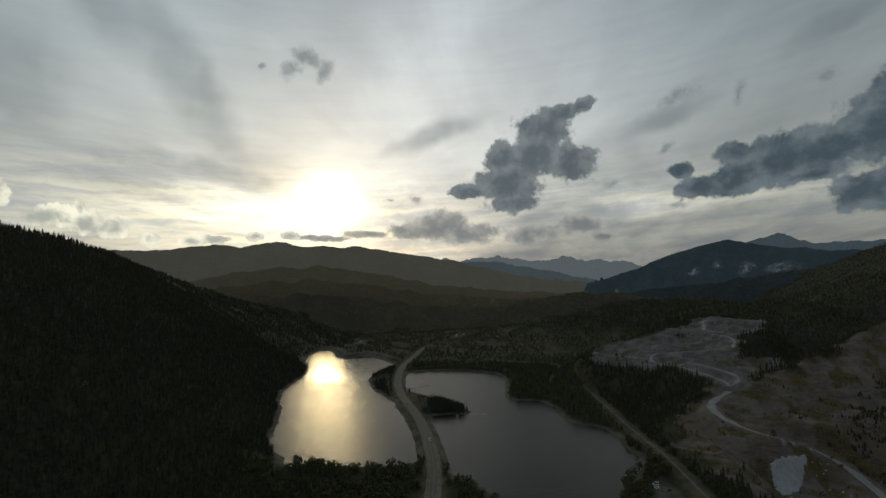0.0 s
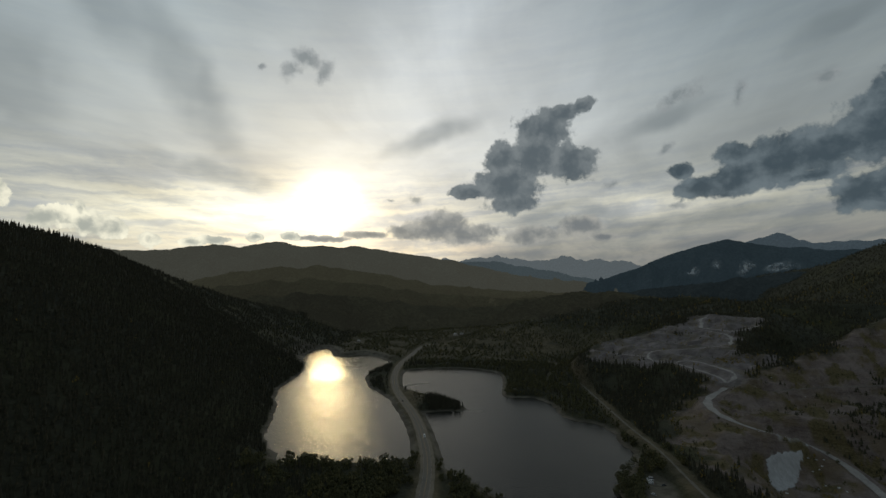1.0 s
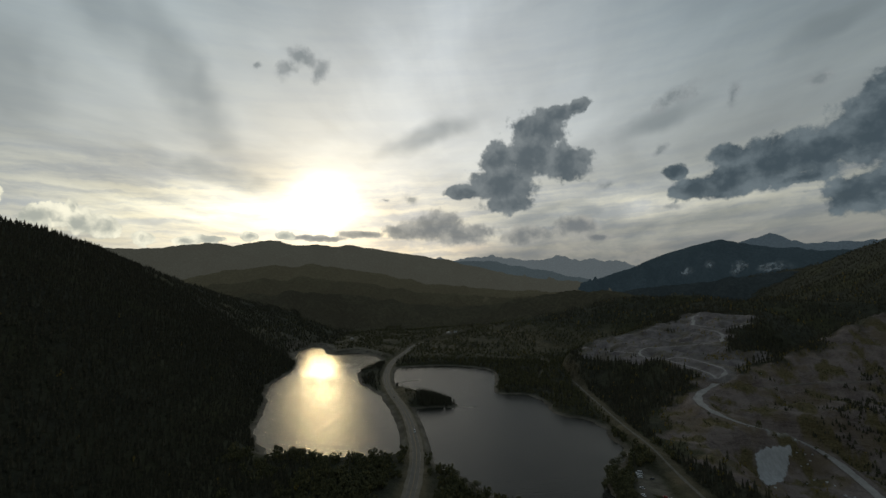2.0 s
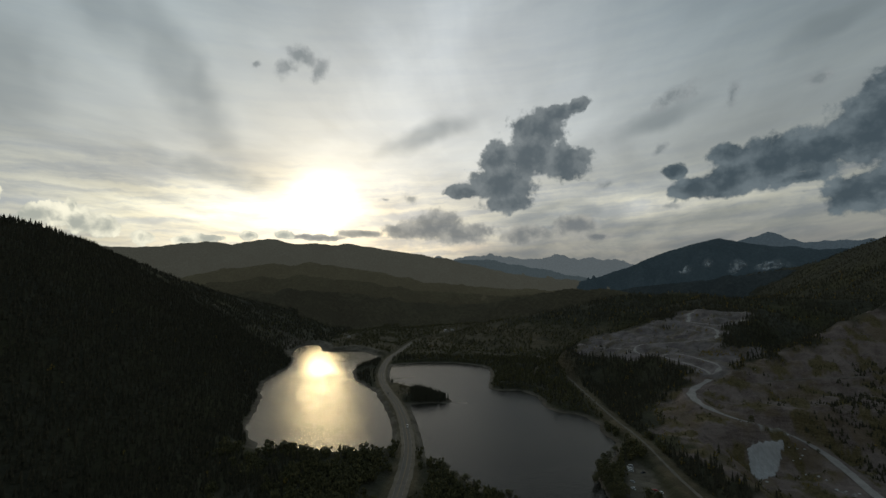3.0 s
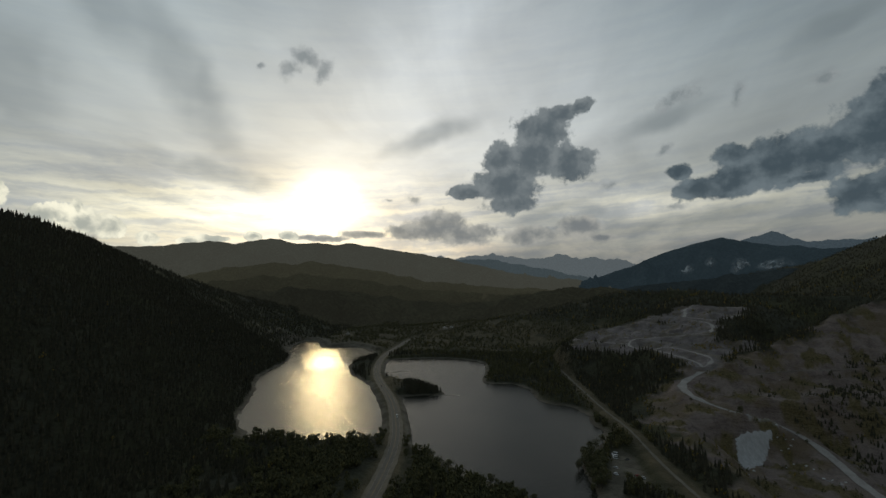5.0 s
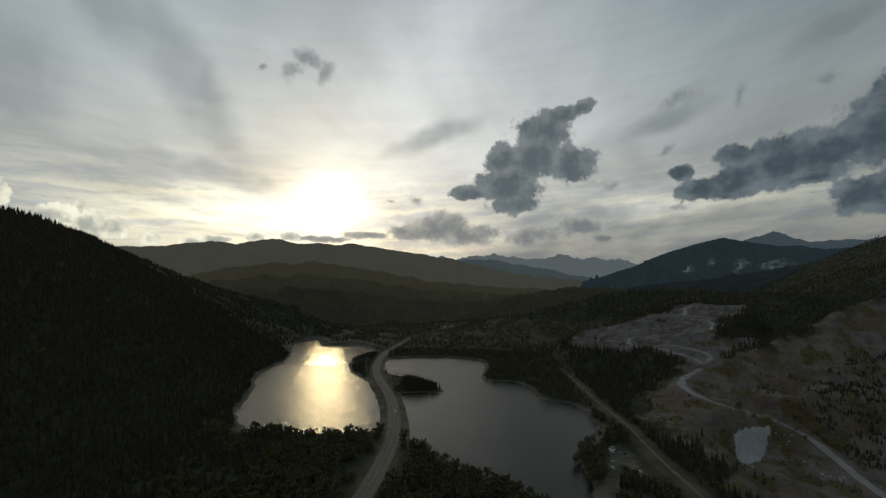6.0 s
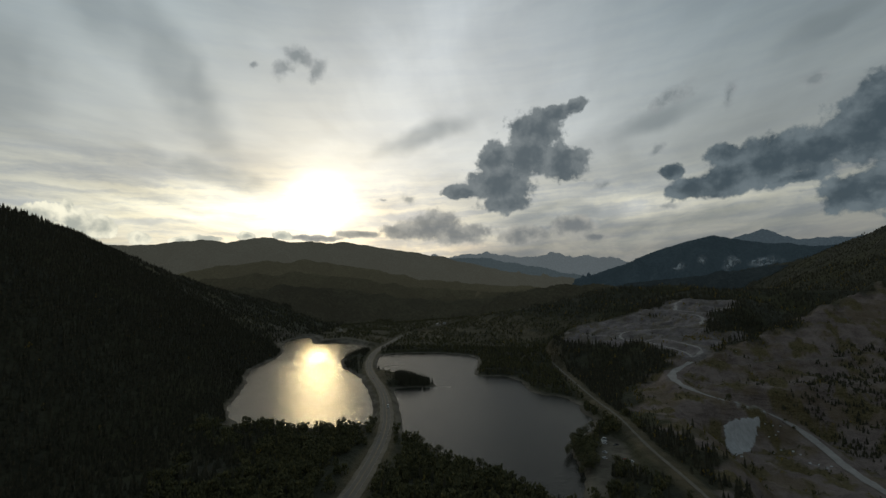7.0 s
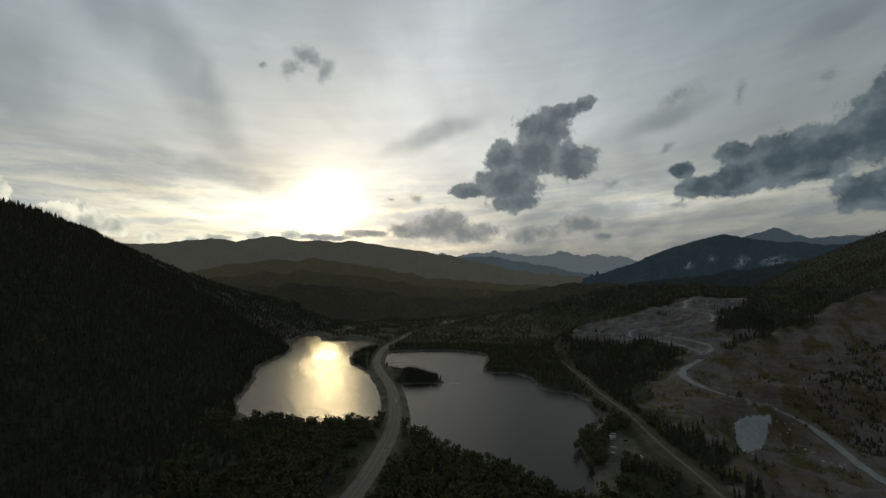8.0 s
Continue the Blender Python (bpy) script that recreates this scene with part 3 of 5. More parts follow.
def build_ground():
    xs, ys = axis(-4400, -420, 720, 4400, 3.4, 1.035), axis(-1600, 270, 1440, 4880, 3.8, 1.03)
    gx, gy = np.meshgrid(xs, ys)
    h, masks = survey(gx, gy)
    me = mesh_from("ground", np.stack([gx, gy, h], -1).reshape(-1, 3), grid_faces(len(xs), len(ys)), [MAT_GROUND])
    for key in ("gravel", "mud", "grass", "scrub", "pale", "fresh"):
        me.attributes.new(key, "FLOAT", "POINT").data.foreach_set("value", masks[key].astype(np.float32).ravel())
    LAND.update(xs=xs, ys=ys, h=h, lake=masks["lake"], road=masks["road"], lot=masks["lot"])
    tagged(new("ground", me), "forested valley floor and hillsides with bare quarry gravel", "ground", kind="structure")


build_ground()


def build_lake(name, poly, label):
    c = poly.mean(0)
    nxt, prv = np.roll(poly, -1, 0), np.roll(poly, 1, 0)
    t = nxt - prv
    out = np.stack([t[:, 1], -t[:, 0]], 1) / (np.linalg.norm(t, axis=1)[:, None] + 1e-9)
    area = np.sum(poly[:, 0] * nxt[:, 1] - nxt[:, 0] * poly[:, 1])
    out *= 5.0 if area > 0 else -5.0
    bm = bmesh.new()
    bm.faces.new([bm.verts.new((x, y, 0)) for x, y in poly + out])
    bmesh.ops.triangulate(bm, faces=bm.faces[:])
    bmesh.ops.recalc_face_normals(bm, faces=bm.faces[:])
    if bm.faces[:][0].normal.z < 0:
        bmesh.ops.reverse_faces(bm, faces=bm.faces[:])
    me = bpy.data.meshes.new(name)
    bm.to_mesh(me)
    bm.free()
    me.materials.append(MAT_WATER)
    tagged(new(name, me), label, "lake", kind="structure")


build_lake("water_1", WEST, "rippled lake water reflecting the low golden sun")
build_lake("water_2", EAST, "dark rippled lake water between wooded shores")


def ribbon(name, line, left, right, lift, mat, wobble=0.0, crown=0.0, narrows=None):
    """A strip along a line, from left to right of it in metres."""
    p = line.copy()
    # even steps
    seg = np.hypot(*np.diff(p[:, :2], axis=0).T)
    s = np.concatenate(([0], np.cumsum(seg)))
    n = int(s[-1] / 4) + 2
    u = np.linspace(0, s[-1], n)
    p = np.stack([np.interp(u, s, p[:, k]) for k in range(3)], 1)
    t = np.gradient(p[:, :2], axis=0)
    t /= np.linalg.norm(t, axis=1)[:, None]
    side = np.stack([t[:, 1], -t[:, 0]], 1)
    w = wobble * rolling(u, u * 0, 30, 3)
    keep = 1.0 if narrows is None else 1 - 0.5 * step(p[:, 1], *narrows)
    cols = []
    for f in (0.0, 0.5, 1.0):
        o = (left + (right - left) * f) * keep + (w if f != 0.5 else 0) * (1 if f else -1)
        z = p[:, 2] + lift + (crown if f == 0.5 else 0)
        cols.append(np.column_stack([p[:, :2] + side * np.reshape(o, (-1, 1)), z]))
    v = np.stack(cols, 1).reshape(-1, 3)
    faces = grid_faces(3, n)[:, ::-1]
    return mesh_from(name, v, faces, [mat])


def build_roads():
    hw = ROADS["highway"][0]
    road = tagged(new("road_1", ribbon("road_1", hw, -4.2, 4.2, 0.1, MAT_ASPHALT, crown=0.06)), "two-lane asphalt highway curving between the lakes", "road", kind="structure")
    for nm, a, b, lift, mat, lab in (("shoulder", -7.6, -4.2, 0.03, MAT_SHOULDER, "gravel shoulder"), ("shoulder", 4.2, 7.2, 0.03, MAT_SHOULDER, "gravel shoulder"),
                                     ("edge_line", -3.9, -3.7, 0.15, MAT_LINE, "white painted edge line"), ("edge_line", 3.7, 3.9, 0.15, MAT_LINE, "white painted edge line"),
                                     ("centre_line", -0.22, -0.06, 0.2, MAT_YELLOW, "yellow painted centre line"), ("centre_line", 0.06, 0.22, 0.2, MAT_YELLOW, "yellow painted centre line")):
        o = tagged(new(nm, ribbon(nm, hw, a, b, lift, mat, 0.5 if nm == "shoulder" else 0)), lab)
        o.parent = road
    tagged(new("road_2", ribbon("road_2", ROADS["track"][0], -1.4, 1.4, 0.05, MAT_TRACK, 0.4)), "narrow dirt track along the wooded lake shore", "road", kind="structure")
    tagged(new("road_3", ribbon("road_3", ROADS["haul"][0], -4.5, 4.5, 0.25, MAT_HAUL, 0.8, 0.0, (650, 700))), "wide pale gravel haul road climbing to the quarry", "road", kind="structure")
    tagged(new("road_4", ribbon("road_4", ROADS["upper"][0], -2.2, 2.2, 0.05, MAT_HAUL, 1.6)), "pale gravel road on the quarry benches", "road", kind="structure")
    tagged(new("road_6", ribbon("road_6", ROADS["bench"][0], -1.6, 1.6, 0.05, MAT_TRACK, 0.6)), "narrow dirt bench cut across the scree slope", "road", kind="structure")
    tagged(new("road_7", ribbon("road_7", ROADS["ledge"][0], -2.4, 2.4, 0.05, MAT_HAUL, 1.6)), "pale gravel road on the top quarry bench", "road", kind="structure")
    tagged(new("road_8", ribbon("road_8", ROADS["west_cut"][0], -1.8, 1.8, 0.05, MAT_HAUL, 1.2)), "pale gravel road at the low end of the quarry", "road", kind="structure")
    tagged(new("road_5", ribbon("road_5", ROADS["spur"][0], -2.6, 2.6, 0.05, MAT_HAUL, 1.6)), "pale gravel road on the quarry benches", "road", kind="structure")


build_roads()

# ------------------------------------------------------------------ far mountains


def mountain_material(name, a, b, haze):
    m, n, bsdf = material(name)
    at = n.add("ShaderNodeTexCoord").outputs["Object"]
    col = n.mix(n.ramp(n.noise(at, 0.006, 6, 0.6), 0.35, 0.65), a, b)
    stand = n.math("ADD", n.math("MULTIPLY", n.noise(at, 0.05, 3, 0.6), 0.5), n.math("MULTIPLY", n.noise(at, 0.0022, 4, 0.6), 0.5))
    col = n.mix(n.ramp(stand, 0.38, 0.62, 0.75, 0.0), col, tuple(c * 0.35 for c in a))
    n.feed(bsdf.inputs["Base Color"], col)
    bsdf.inputs["Roughness"].default_value = 1.0
    bsdf.inputs["Specular IOR Level"].default_value = 0.0
    # distance haze is put in as an even glow of the whole slope
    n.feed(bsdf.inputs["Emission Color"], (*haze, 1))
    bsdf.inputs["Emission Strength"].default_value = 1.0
    bump(n, bsdf, n.noise(at, 0.03, 6, 0.65), 1.0, 45.0)
    return m


def build_range(name, profile, dist, depth, base, rough, mat, label, seed, jag=8.0):
    """A far range: skyline given as bearing and elevation in degrees."""
    az, el = np.array(profile).T
    n = int((az[-1] - az[0]) / 0.09)
    a = np.linspace(az[0], az[-1], n)
    # rounded skyline with uneven rock and forest along it
    e = np.interp(a, az, el)
    k = np.hanning(9)
    e = np.convolve(np.pad(e, 4, mode="edge"), k / k.sum(), "valid")
    top = 160 + dist * np.tan(np.radians(e))
    top = top + jag * rolling(a * 60 + seed * 70, a * 0, 260, 4)
    rows = 34
    verts = []
    for i in range(rows):
        f = i / (rows - 1)
        d = dist - depth * f
        x, y = 24 + d * np.sin(np.radians(a)), d * np.cos(np.radians(a))
        spurs = rolling(a * 60 + seed * 900, f * 240 + a * 0, 330, 5)
        z = base + (top - base) * (1 - f) ** 1.25 + spurs * rough * math.sin(math.pi * f) + rolling(a * 60 + seed * 300, a * 0 + f * 300, 260, 4) * rough * 0.15 * min(1.0, f * 8)
        verts.append(np.stack([x, y, z], 1))
    back = verts[0].copy()
    back[:, 0] *= 1.015
    back[:, 1] *= 1.015
    back[:, 2] = base
    v = np.concatenate([back[None], np.array(verts)]).reshape(-1, 3)
    faces = grid_faces(n, rows + 1)[:, ::-1]
    tagged(new(name, mesh_from(name, v, faces, [mat])), label, "mountains", kind="structure")


SKYLINE_WEST = [(-46, 4.0), (-39.28, 4.27), (-37.11, 4.56), (-33.35, 4.59), (-30.84, 4.89), (-28.2, 5.32), (-25.41, 5.56), (-24.24, 5.36), (-21.28, 6.05), (-19.43, 6.12),
                (-17.53, 5.72), (-11.64, 5.78), (-7.56, 5.36), (-3.41, 4.69), (0.06, 4.21), (4.22, 3.29), (7.63, 2.43), (11.65, 1.85), (16.83, 1.34), (20.5, 0.46), (24, -0.6)]
SKYLINE_FAR = [(-4, 3.6), (-0.63, 4.14), (2.84, 4.33), (6.64, 4.51), (9.69, 4.12), (11.71, 4.2), (13.7, 4.4), (15.63, 4.1), (18.17, 4.0), (20.62, 3.6), (22.98, 2.9), (27, 2.4)]
SKYLINE_BLUE = [(-3, 3.4), (1, 3.95), (4, 4.1), (7, 3.75), (10, 3.2), (13, 2.55), (16, 1.9), (19, 1.2), (22, 0.4)]
SKYLINE_EAST = [(14, 0.4), (16.83, 1.34), (19.34, 1.96), (22.99, 3.31), (26.48, 4.75), (30.8, 5.74), (32.3, 5.41), (34, 5.0), (36.3, 4.6), (39, 4.2), (43, 4.0), (50, 3.8)]
SKYLINE_PEAKS = [(29, 4.6), (32.3, 5.3), (34.02, 5.82), (35.22, 6.18), (36.32, 5.48), (38.27, 4.95), (39.94, 4.88), (41.53, 4.87), (43.35, 4.92), (45.92, 5.57), (52, 6)]
# haze painted into tint and glow of each range: warm below the sun, blue eastwards
build_range("mountain_range_west", SKYLINE_WEST, 4600, 1100, 60, 85, mountain_material("hazed_far_hills", (0.030, 0.036, 0.030), (0.05, 0.055, 0.045), (0.042, 0.042, 0.034)), "long wooded ridge under the evening sun", 1)
build_range("mountain_range_north", SKYLINE_FAR, 4860, 300, 60, 25, mountain_material("hazy_ranges", (0.06, 0.075, 0.09), (0.08, 0.09, 0.10), (0.082, 0.096, 0.102)), "distant ranges paled to blue by a painted haze glow", 2, 22.0)
build_range("mountain_range_blue", SKYLINE_BLUE, 4720, 260, 60, 25, mountain_material("hazed_wooded_ridge", (0.04, 0.05, 0.055), (0.06, 0.07, 0.075), (0.040, 0.052, 0.057)), "wooded ridge in painted blue haze before the distant ranges", 9, 12.0)
build_range("mountain_range_east", SKYLINE_EAST, 4500, 1200, 60, 80, mountain_material("hazed_wooded_mountain", (0.030, 0.038, 0.042), (0.045, 0.055, 0.06), (0.011, 0.0175, 0.0215)), "broad wooded mountain in painted blue haze with bare upper slopes", 3)
build_range("mountain_range_peaks", SKYLINE_PEAKS, 4850, 300, 60, 25, mountain_material("hazed_rock_peaks", (0.05, 0.06, 0.07), (0.07, 0.08, 0.09), (0.036, 0.050, 0.060)), "rocky peak in painted blue haze above the wooded mountain", 4, 14.0)
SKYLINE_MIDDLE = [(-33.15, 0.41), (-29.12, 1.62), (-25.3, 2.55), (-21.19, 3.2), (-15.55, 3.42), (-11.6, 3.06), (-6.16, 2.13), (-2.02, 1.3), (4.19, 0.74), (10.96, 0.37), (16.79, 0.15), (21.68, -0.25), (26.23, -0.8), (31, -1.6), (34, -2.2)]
build_range("mountain_range_middle", SKYLINE_MIDDLE, 3300, 900, 20, 55, mountain_material("hazed_near_hills", (0.030, 0.032, 0.020), (0.055, 0.055, 0.032), (0.0245, 0.0236, 0.0165)), "low wooded hills closing the far valley", 5)

# extra ridge added so that the haze glow steps down across the valley
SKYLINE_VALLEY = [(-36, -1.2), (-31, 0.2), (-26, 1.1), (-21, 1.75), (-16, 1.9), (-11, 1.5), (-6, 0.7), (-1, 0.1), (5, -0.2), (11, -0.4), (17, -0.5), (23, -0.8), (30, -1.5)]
build_range("mountain_range_valley", SKYLINE_VALLEY, 2800, 500, 15, 40, mountain_material("hazed_valley_hills", (0.030, 0.032, 0.020), (0.055, 0.055, 0.032), (0.0160, 0.0155, 0.0110)), "added low wooded spur stepping the painted valley haze", 6)
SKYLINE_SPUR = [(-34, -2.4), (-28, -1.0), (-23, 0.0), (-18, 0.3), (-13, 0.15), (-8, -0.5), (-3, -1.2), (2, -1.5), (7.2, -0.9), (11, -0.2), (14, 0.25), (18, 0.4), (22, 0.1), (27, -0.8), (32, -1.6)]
build_range("mountain_range_spur", SKYLINE_SPUR, 2400, 500, 10, 28, mountain_material("hazed_valley_spur", (0.034, 0.036, 0.024), (0.060, 0.060, 0.036), (0.0098, 0.0097, 0.0074)), "dark wooded spur beyond the lakes", 7)
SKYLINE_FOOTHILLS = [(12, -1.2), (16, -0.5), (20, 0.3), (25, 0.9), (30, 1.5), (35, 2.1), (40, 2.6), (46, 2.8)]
build_range("mountain_range_foothills", SKYLINE_FOOTHILLS, 3000, 500, 30, 40, mountain_material("hazed_foothills", (0.026, 0.032, 0.032), (0.042, 0.048, 0.046), (0.0065, 0.0092, 0.0105)), "dark wooded foothills in painted blue haze below the mountain", 8)

# ------------------------------------------------------------------ trees


def soup(pieces):
    """Joins (verts, triangles) pieces into one pair of arrays."""
    v, f, k = [], [], 0
    for a, b in pieces:
        v.append(np.asarray(a, float))
        f.append(np.asarray(b, int) + k)
        k += len(a)
    return np.concatenate(v), np.concatenate(f)


def tier(z0, z1, r, sides, seed, droop=0.25, lean=0.0):
    """One whorl of branches: a ragged cone with long and short tips."""
    g = np.random.default_rng(seed)
    a = np.linspace(0, 2 * math.pi, sides, endpoint=False) + g.uniform(0, 1)
    rr = r * np.where(np.arange(sides) % 2, 0.62, 1.0) * g.uniform(0.8, 1.15, sides)
    zz = z0 - (z1 - z0) * droop * np.where(np.arange(sides) % 2, 0.2, 1.0)
    ring = np.stack([rr * np.cos(a), rr * np.sin(a), zz], 1)
    top = np.array([[lean, 0, z1]])
    low = np.array([[0, 0, z0 + (z1 - z0) * 0.1]])
    n = sides
    f = [(i, (i + 1) % n, n) for i in range(n)] + [((i + 1) % n, i, n + 1) for i in range(n)]
    return np.concatenate([ring, top, low]), f


def conifer_shape(tiers, sides, radius, seed, bottoms=True, first=0.10):
    g = np.random.default_rng(seed)
    out = []
    for i in range(tiers):
        f = i / tiers
        z0 = first + (1 - first) * f * 0.97
        z1 = min(1.0, z0 + (1 - first) / tiers * 1.75)
        if i == tiers - 1:
            z1 = 1.0
        v, t = tier(z0, z1, radius * (1 - f) ** 0.85 * g.uniform(0.85, 1.1) + 0.012, sides, seed * 31 + i)
        out.append((v, t if bottoms else t[:sides]))
    return soup(out)


def clump(centre, size, g, squash=0.8):
    """A small rough bunch of leaves, eight triangles."""
    v = np.array([(1, 0, 0), (-1, 0, 0), (0, 1, 0), (0, -1, 0), (0, 0, 1), (0, 0, -1)], float)
    v = v * g.uniform(0.6, 1.25, (6, 1)) * size
    a = g.uniform(0, 6.28)
    c, s = math.cos(a), math.sin(a)
    v = v @ np.array([(c, -s, 0.2), (s, c, -0.15), (-0.1, 0.2, squash)])
    return v + centre, [(0, 2, 4), (2, 1, 4), (1, 3, 4), (3, 0, 4), (2, 0, 5), (1, 2, 5), (3, 1, 5), (0, 3, 5)]


def broadleaf_shape(count, seed, wide=0.36, low=0.22):
    """A crown of many leaf bunches set round a few limbs, with gaps between."""
    g = np.random.default_rng(seed)
    lobes = [(np.array([g.normal(0, wide * 0.42), g.normal(0, wide * 0.42), g.uniform(low + 0.15, 0.82)]), g.uniform(0.5, 0.8) * wide) for _ in range(6)]
    lobes.append((np.array([0, 0, 0.74]), wide * 0.7))
    out = []
    for i in range(count):
        c, r = lobes[i % len(lobes)]
        d = g.normal(size=3)
        d /= np.linalg.norm(d)
        p = c + d * r * g.uniform(0.55, 1.05) * np.array([1, 1, 0.85])
        p[2] = np.clip(p[2], low, 0.98)
        out.append(clump(p, wide * g.uniform(0.16, 0.34) * min(1.0, (26 / count) ** 0.5 + 0.1), g))
    return soup(out)


def forest(name, shapes, pts, tall, wide, mat, label, category="forest"):
    """Many trees in one mesh. pts: n x 3."""
    g = np.random.default_rng(len(pts))
    vs, fs, k = [], [], 0
    pick = g.integers(0, len(shapes), len(pts))
    for j, (v, f) in enumerate(shapes):
        at = pts[pick == j]
        if not len(at):
            continue
        h = tall * g.uniform(0.62, 1.2, len(at))
        w = h * wide * g.uniform(0.8, 1.25, len(at))
        a = g.uniform(0, 6.28, len(at))
        c, s = np.cos(a), np.sin(a)
        x = (v[None, :, 0] * c[:, None] - v[None, :, 1] * s[:, None]) * w[:, None]
        y = (v[None, :, 0] * s[:, None] + v[None, :, 1] * c[:, None]) * w[:, None]
        z = v[None, :, 2] * h[:, None]
        p = np.stack([x + at[:, None, 0], y + at[:, None, 1], z + at[:, None, 2] - 0.3], -1).reshape(-1, 3)
        vs.append(p)
        fs.append((f[None] + (np.arange(len(at)) * len(v))[:, None, None]).reshape(-1, 3) + k)
        k += len(p)
    me = mesh_from(name, np.concatenate(vs), np.concatenate(fs), [mat], smooth=False)
    return tagged(new(name, me), label, category, kind="stuff")


def scatter(x0, x1, y0, y1, gap, seed):
    g = np.random.default_rng(seed)
    x, y = np.meshgrid(np.arange(x0, x1, gap), np.arange(y0, y1, gap))
    x, y = x + g.uniform(-0.48, 0.48, x.shape) * gap, y + g.uniform(-0.48, 0.48, y.shape) * gap
    x, y = x.ravel(), y.ravel()
    h, m = survey(x, y)
    return x, y, h, m, g.uniform(0, 1, x.shape)


CONIFERS = [conifer_shape(5, 8, 1.0, s) for s in range(4)]
SMALL_CONIFERS = [conifer_shape(3, 6, 1.0, s, False) for s in range(10, 13)]
FAR_CONIFERS = [conifer_shape(2, 5, 1.0, s, False) for s in range(20, 23)]
BROADLEAVES = [broadleaf_shape(46, s, 1.0, 0.12) for s in range(30, 34)]
BUSHES = [broadleaf_shape(9, s, 1.0, 0.05) for s in range(40, 44)]


def plant_woods():
    # slopes and shores near the lakes
    x, y, h, m, r = scatter(-920, 640, 235, 1150, 5.6, 1)
    free = (m["lake"] > np.where((y < 520) & (x < -30), 27, np.where(y < 470, 13, 7))) & (m["road"] > 5) & (m["lot"] > 3) & (m["gravel"] < 0.4)
    point = np.hypot((x + 40) / 34, (y - 790) / 52) < 1.15
    isle = np.hypot((x - 8) / 34, (y - 738) / 34) < 1.0
    cape = np.hypot((x + 140) / 30, (y - 1020) / 70) < 1.0
    free &= ~point & ~isle & ~cape
    d_track, _ = along(ROADS["track"][0], x, y)
    d_high, _ = along(ROADS["highway"][0], x, y)
    leafy = ((y < 520) & ((x > -125 + 55 * rolling(x, y, 70, 3)) | (y > 462) & (x > -200)) & (x < 200)) | ((x > 90) & (x < np.where(y < 470, 220, 242))) | ((x > -40) & (x < 300) & (y > 1090)) | ((x > 230) & (x < 500) & (y > 960))
    leafy &= (r < 0.86) | (y < 480)
    patch = rolling(x, y, 90, 3)
    free &= ~((d_track < 7) & (r < 0.85)) & ~((d_high < 24) & (r < 0.7))
    # open grass between the parking place and the track
    free &= ~((x > 192) & (x < 230) & (y > 318) & (y < 462) & (r > 0.16)) & ~((x > 150) & (x < 205) & (y > 290) & (y < 356) & (r > 0.3))
    # openings in the woods, and thin cover on the west slope
    free &= ~((patch > 0.5) & (r < 0.6) & (x > -180))
    p = np.stack([x, y, h], 1)
    dark = free & ~leafy & (np.hypot(p[:, 0] - 345, p[:, 1] - 466) > 46)
    near = (y < 760)
    # young trees along the quarry edge
    hem = dark & (signed_distance(QL, x, y) < 16) & (y < 640) & (y > 475)
    forest("conifer_forest", SMALL_CONIFERS, p[hem & (r < 0.4)], 4.5, 0.28, MAT_CONIFER, "young conifers along the edge of the quarry")
    dark &= ~hem
    forest("conifer_forest", CONIFERS, p[dark & near & (r < 0.97)], 10.0, 0.225, MAT_CONIFER, "dense dark conifer forest on the lower slopes")
    forest("conifer_forest", SMALL_CONIFERS, p[dark & ~near & (r < 0.97)], 10.0, 0.225, MAT_CONIFER, "dense dark conifer forest on the hillside")
    leaf = free & leafy & ((signed_distance(QU, x, y) > 25) | (y > 1150) | (x < 215))
    g = np.random.default_rng(3)
    sub = leaf & (g.uniform(size=x.shape) < 0.8)
    forest("broadleaf_wood", BROADLEAVES, p[sub & (y < 620)], 7.8, 0.46, MAT_BROADLEAF, "leafy green trees crowding the lake shore")
    forest("broadleaf_wood", BUSHES, p[sub & (y >= 620)], 8.0, 0.42, MAT_BROADLEAF, "leafy green trees along the far shore")
    few = leaf & ~sub & (r < 0.3)
    forest("conifer_forest", SMALL_CONIFERS, p[few], 11.5, 0.19, MAT_CONIFER, "scattered conifers among leafy trees")
    gold = free & (x > -460) & (g.uniform(size=x.shape) < np.where(x < -200, 0.012, 0.035) + 0.06 * ((x > 230) & (y < 800)))
    forest("autumn_shrubs", BUSHES, p[gold], 5.5, 0.42, MAT_AUTUMN, "yellowing shrubs scattered through the woods", "shrubs")
    # quarry ground: shrubs and young conifers in patches
    bare = (m["gravel"] > 0.5) & (m["road"] > 3) & (m["pale"] < 0.1)
    tuft = rolling(x, y, 55, 4)
    shrub = bare & (tuft > 0.2) & (g.uniform(size=x.shape) < 0.45) & (m["upper"] < 0.5)
    shrub |= bare & (g.uniform(size=x.shape) < 0.025)
    forest("quarry_shrubs", BUSHES, p[shrub & (r < 0.6)], 4.0, 0.5, MAT_BROADLEAF, "low green shrubs on bare quarry gravel", "shrubs")
    forest("autumn_shrubs", BUSHES, p[shrub & (r > 0.82)], 3.8, 0.5, MAT_AUTUMN, "yellow shrubs on bare quarry gravel", "shrubs")
    knoll = np.zeros(x.shape, bool)
    for cx, cy, rx, ry in ((543, 808, 38, 50), (478, 966, 13, 15), (528, 722, 42, 20), (330, 905, 10, 12), (352, 838, 9, 8)):
        knoll |= np.hypot((x - cx) / rx, (y - cy) / ry) + 0.3 * rolling(x, y, 40, 3) < 1
    knoll &= (m["road"] > 2) & (m["gravel"] > 0.3) & (r < 0.92)
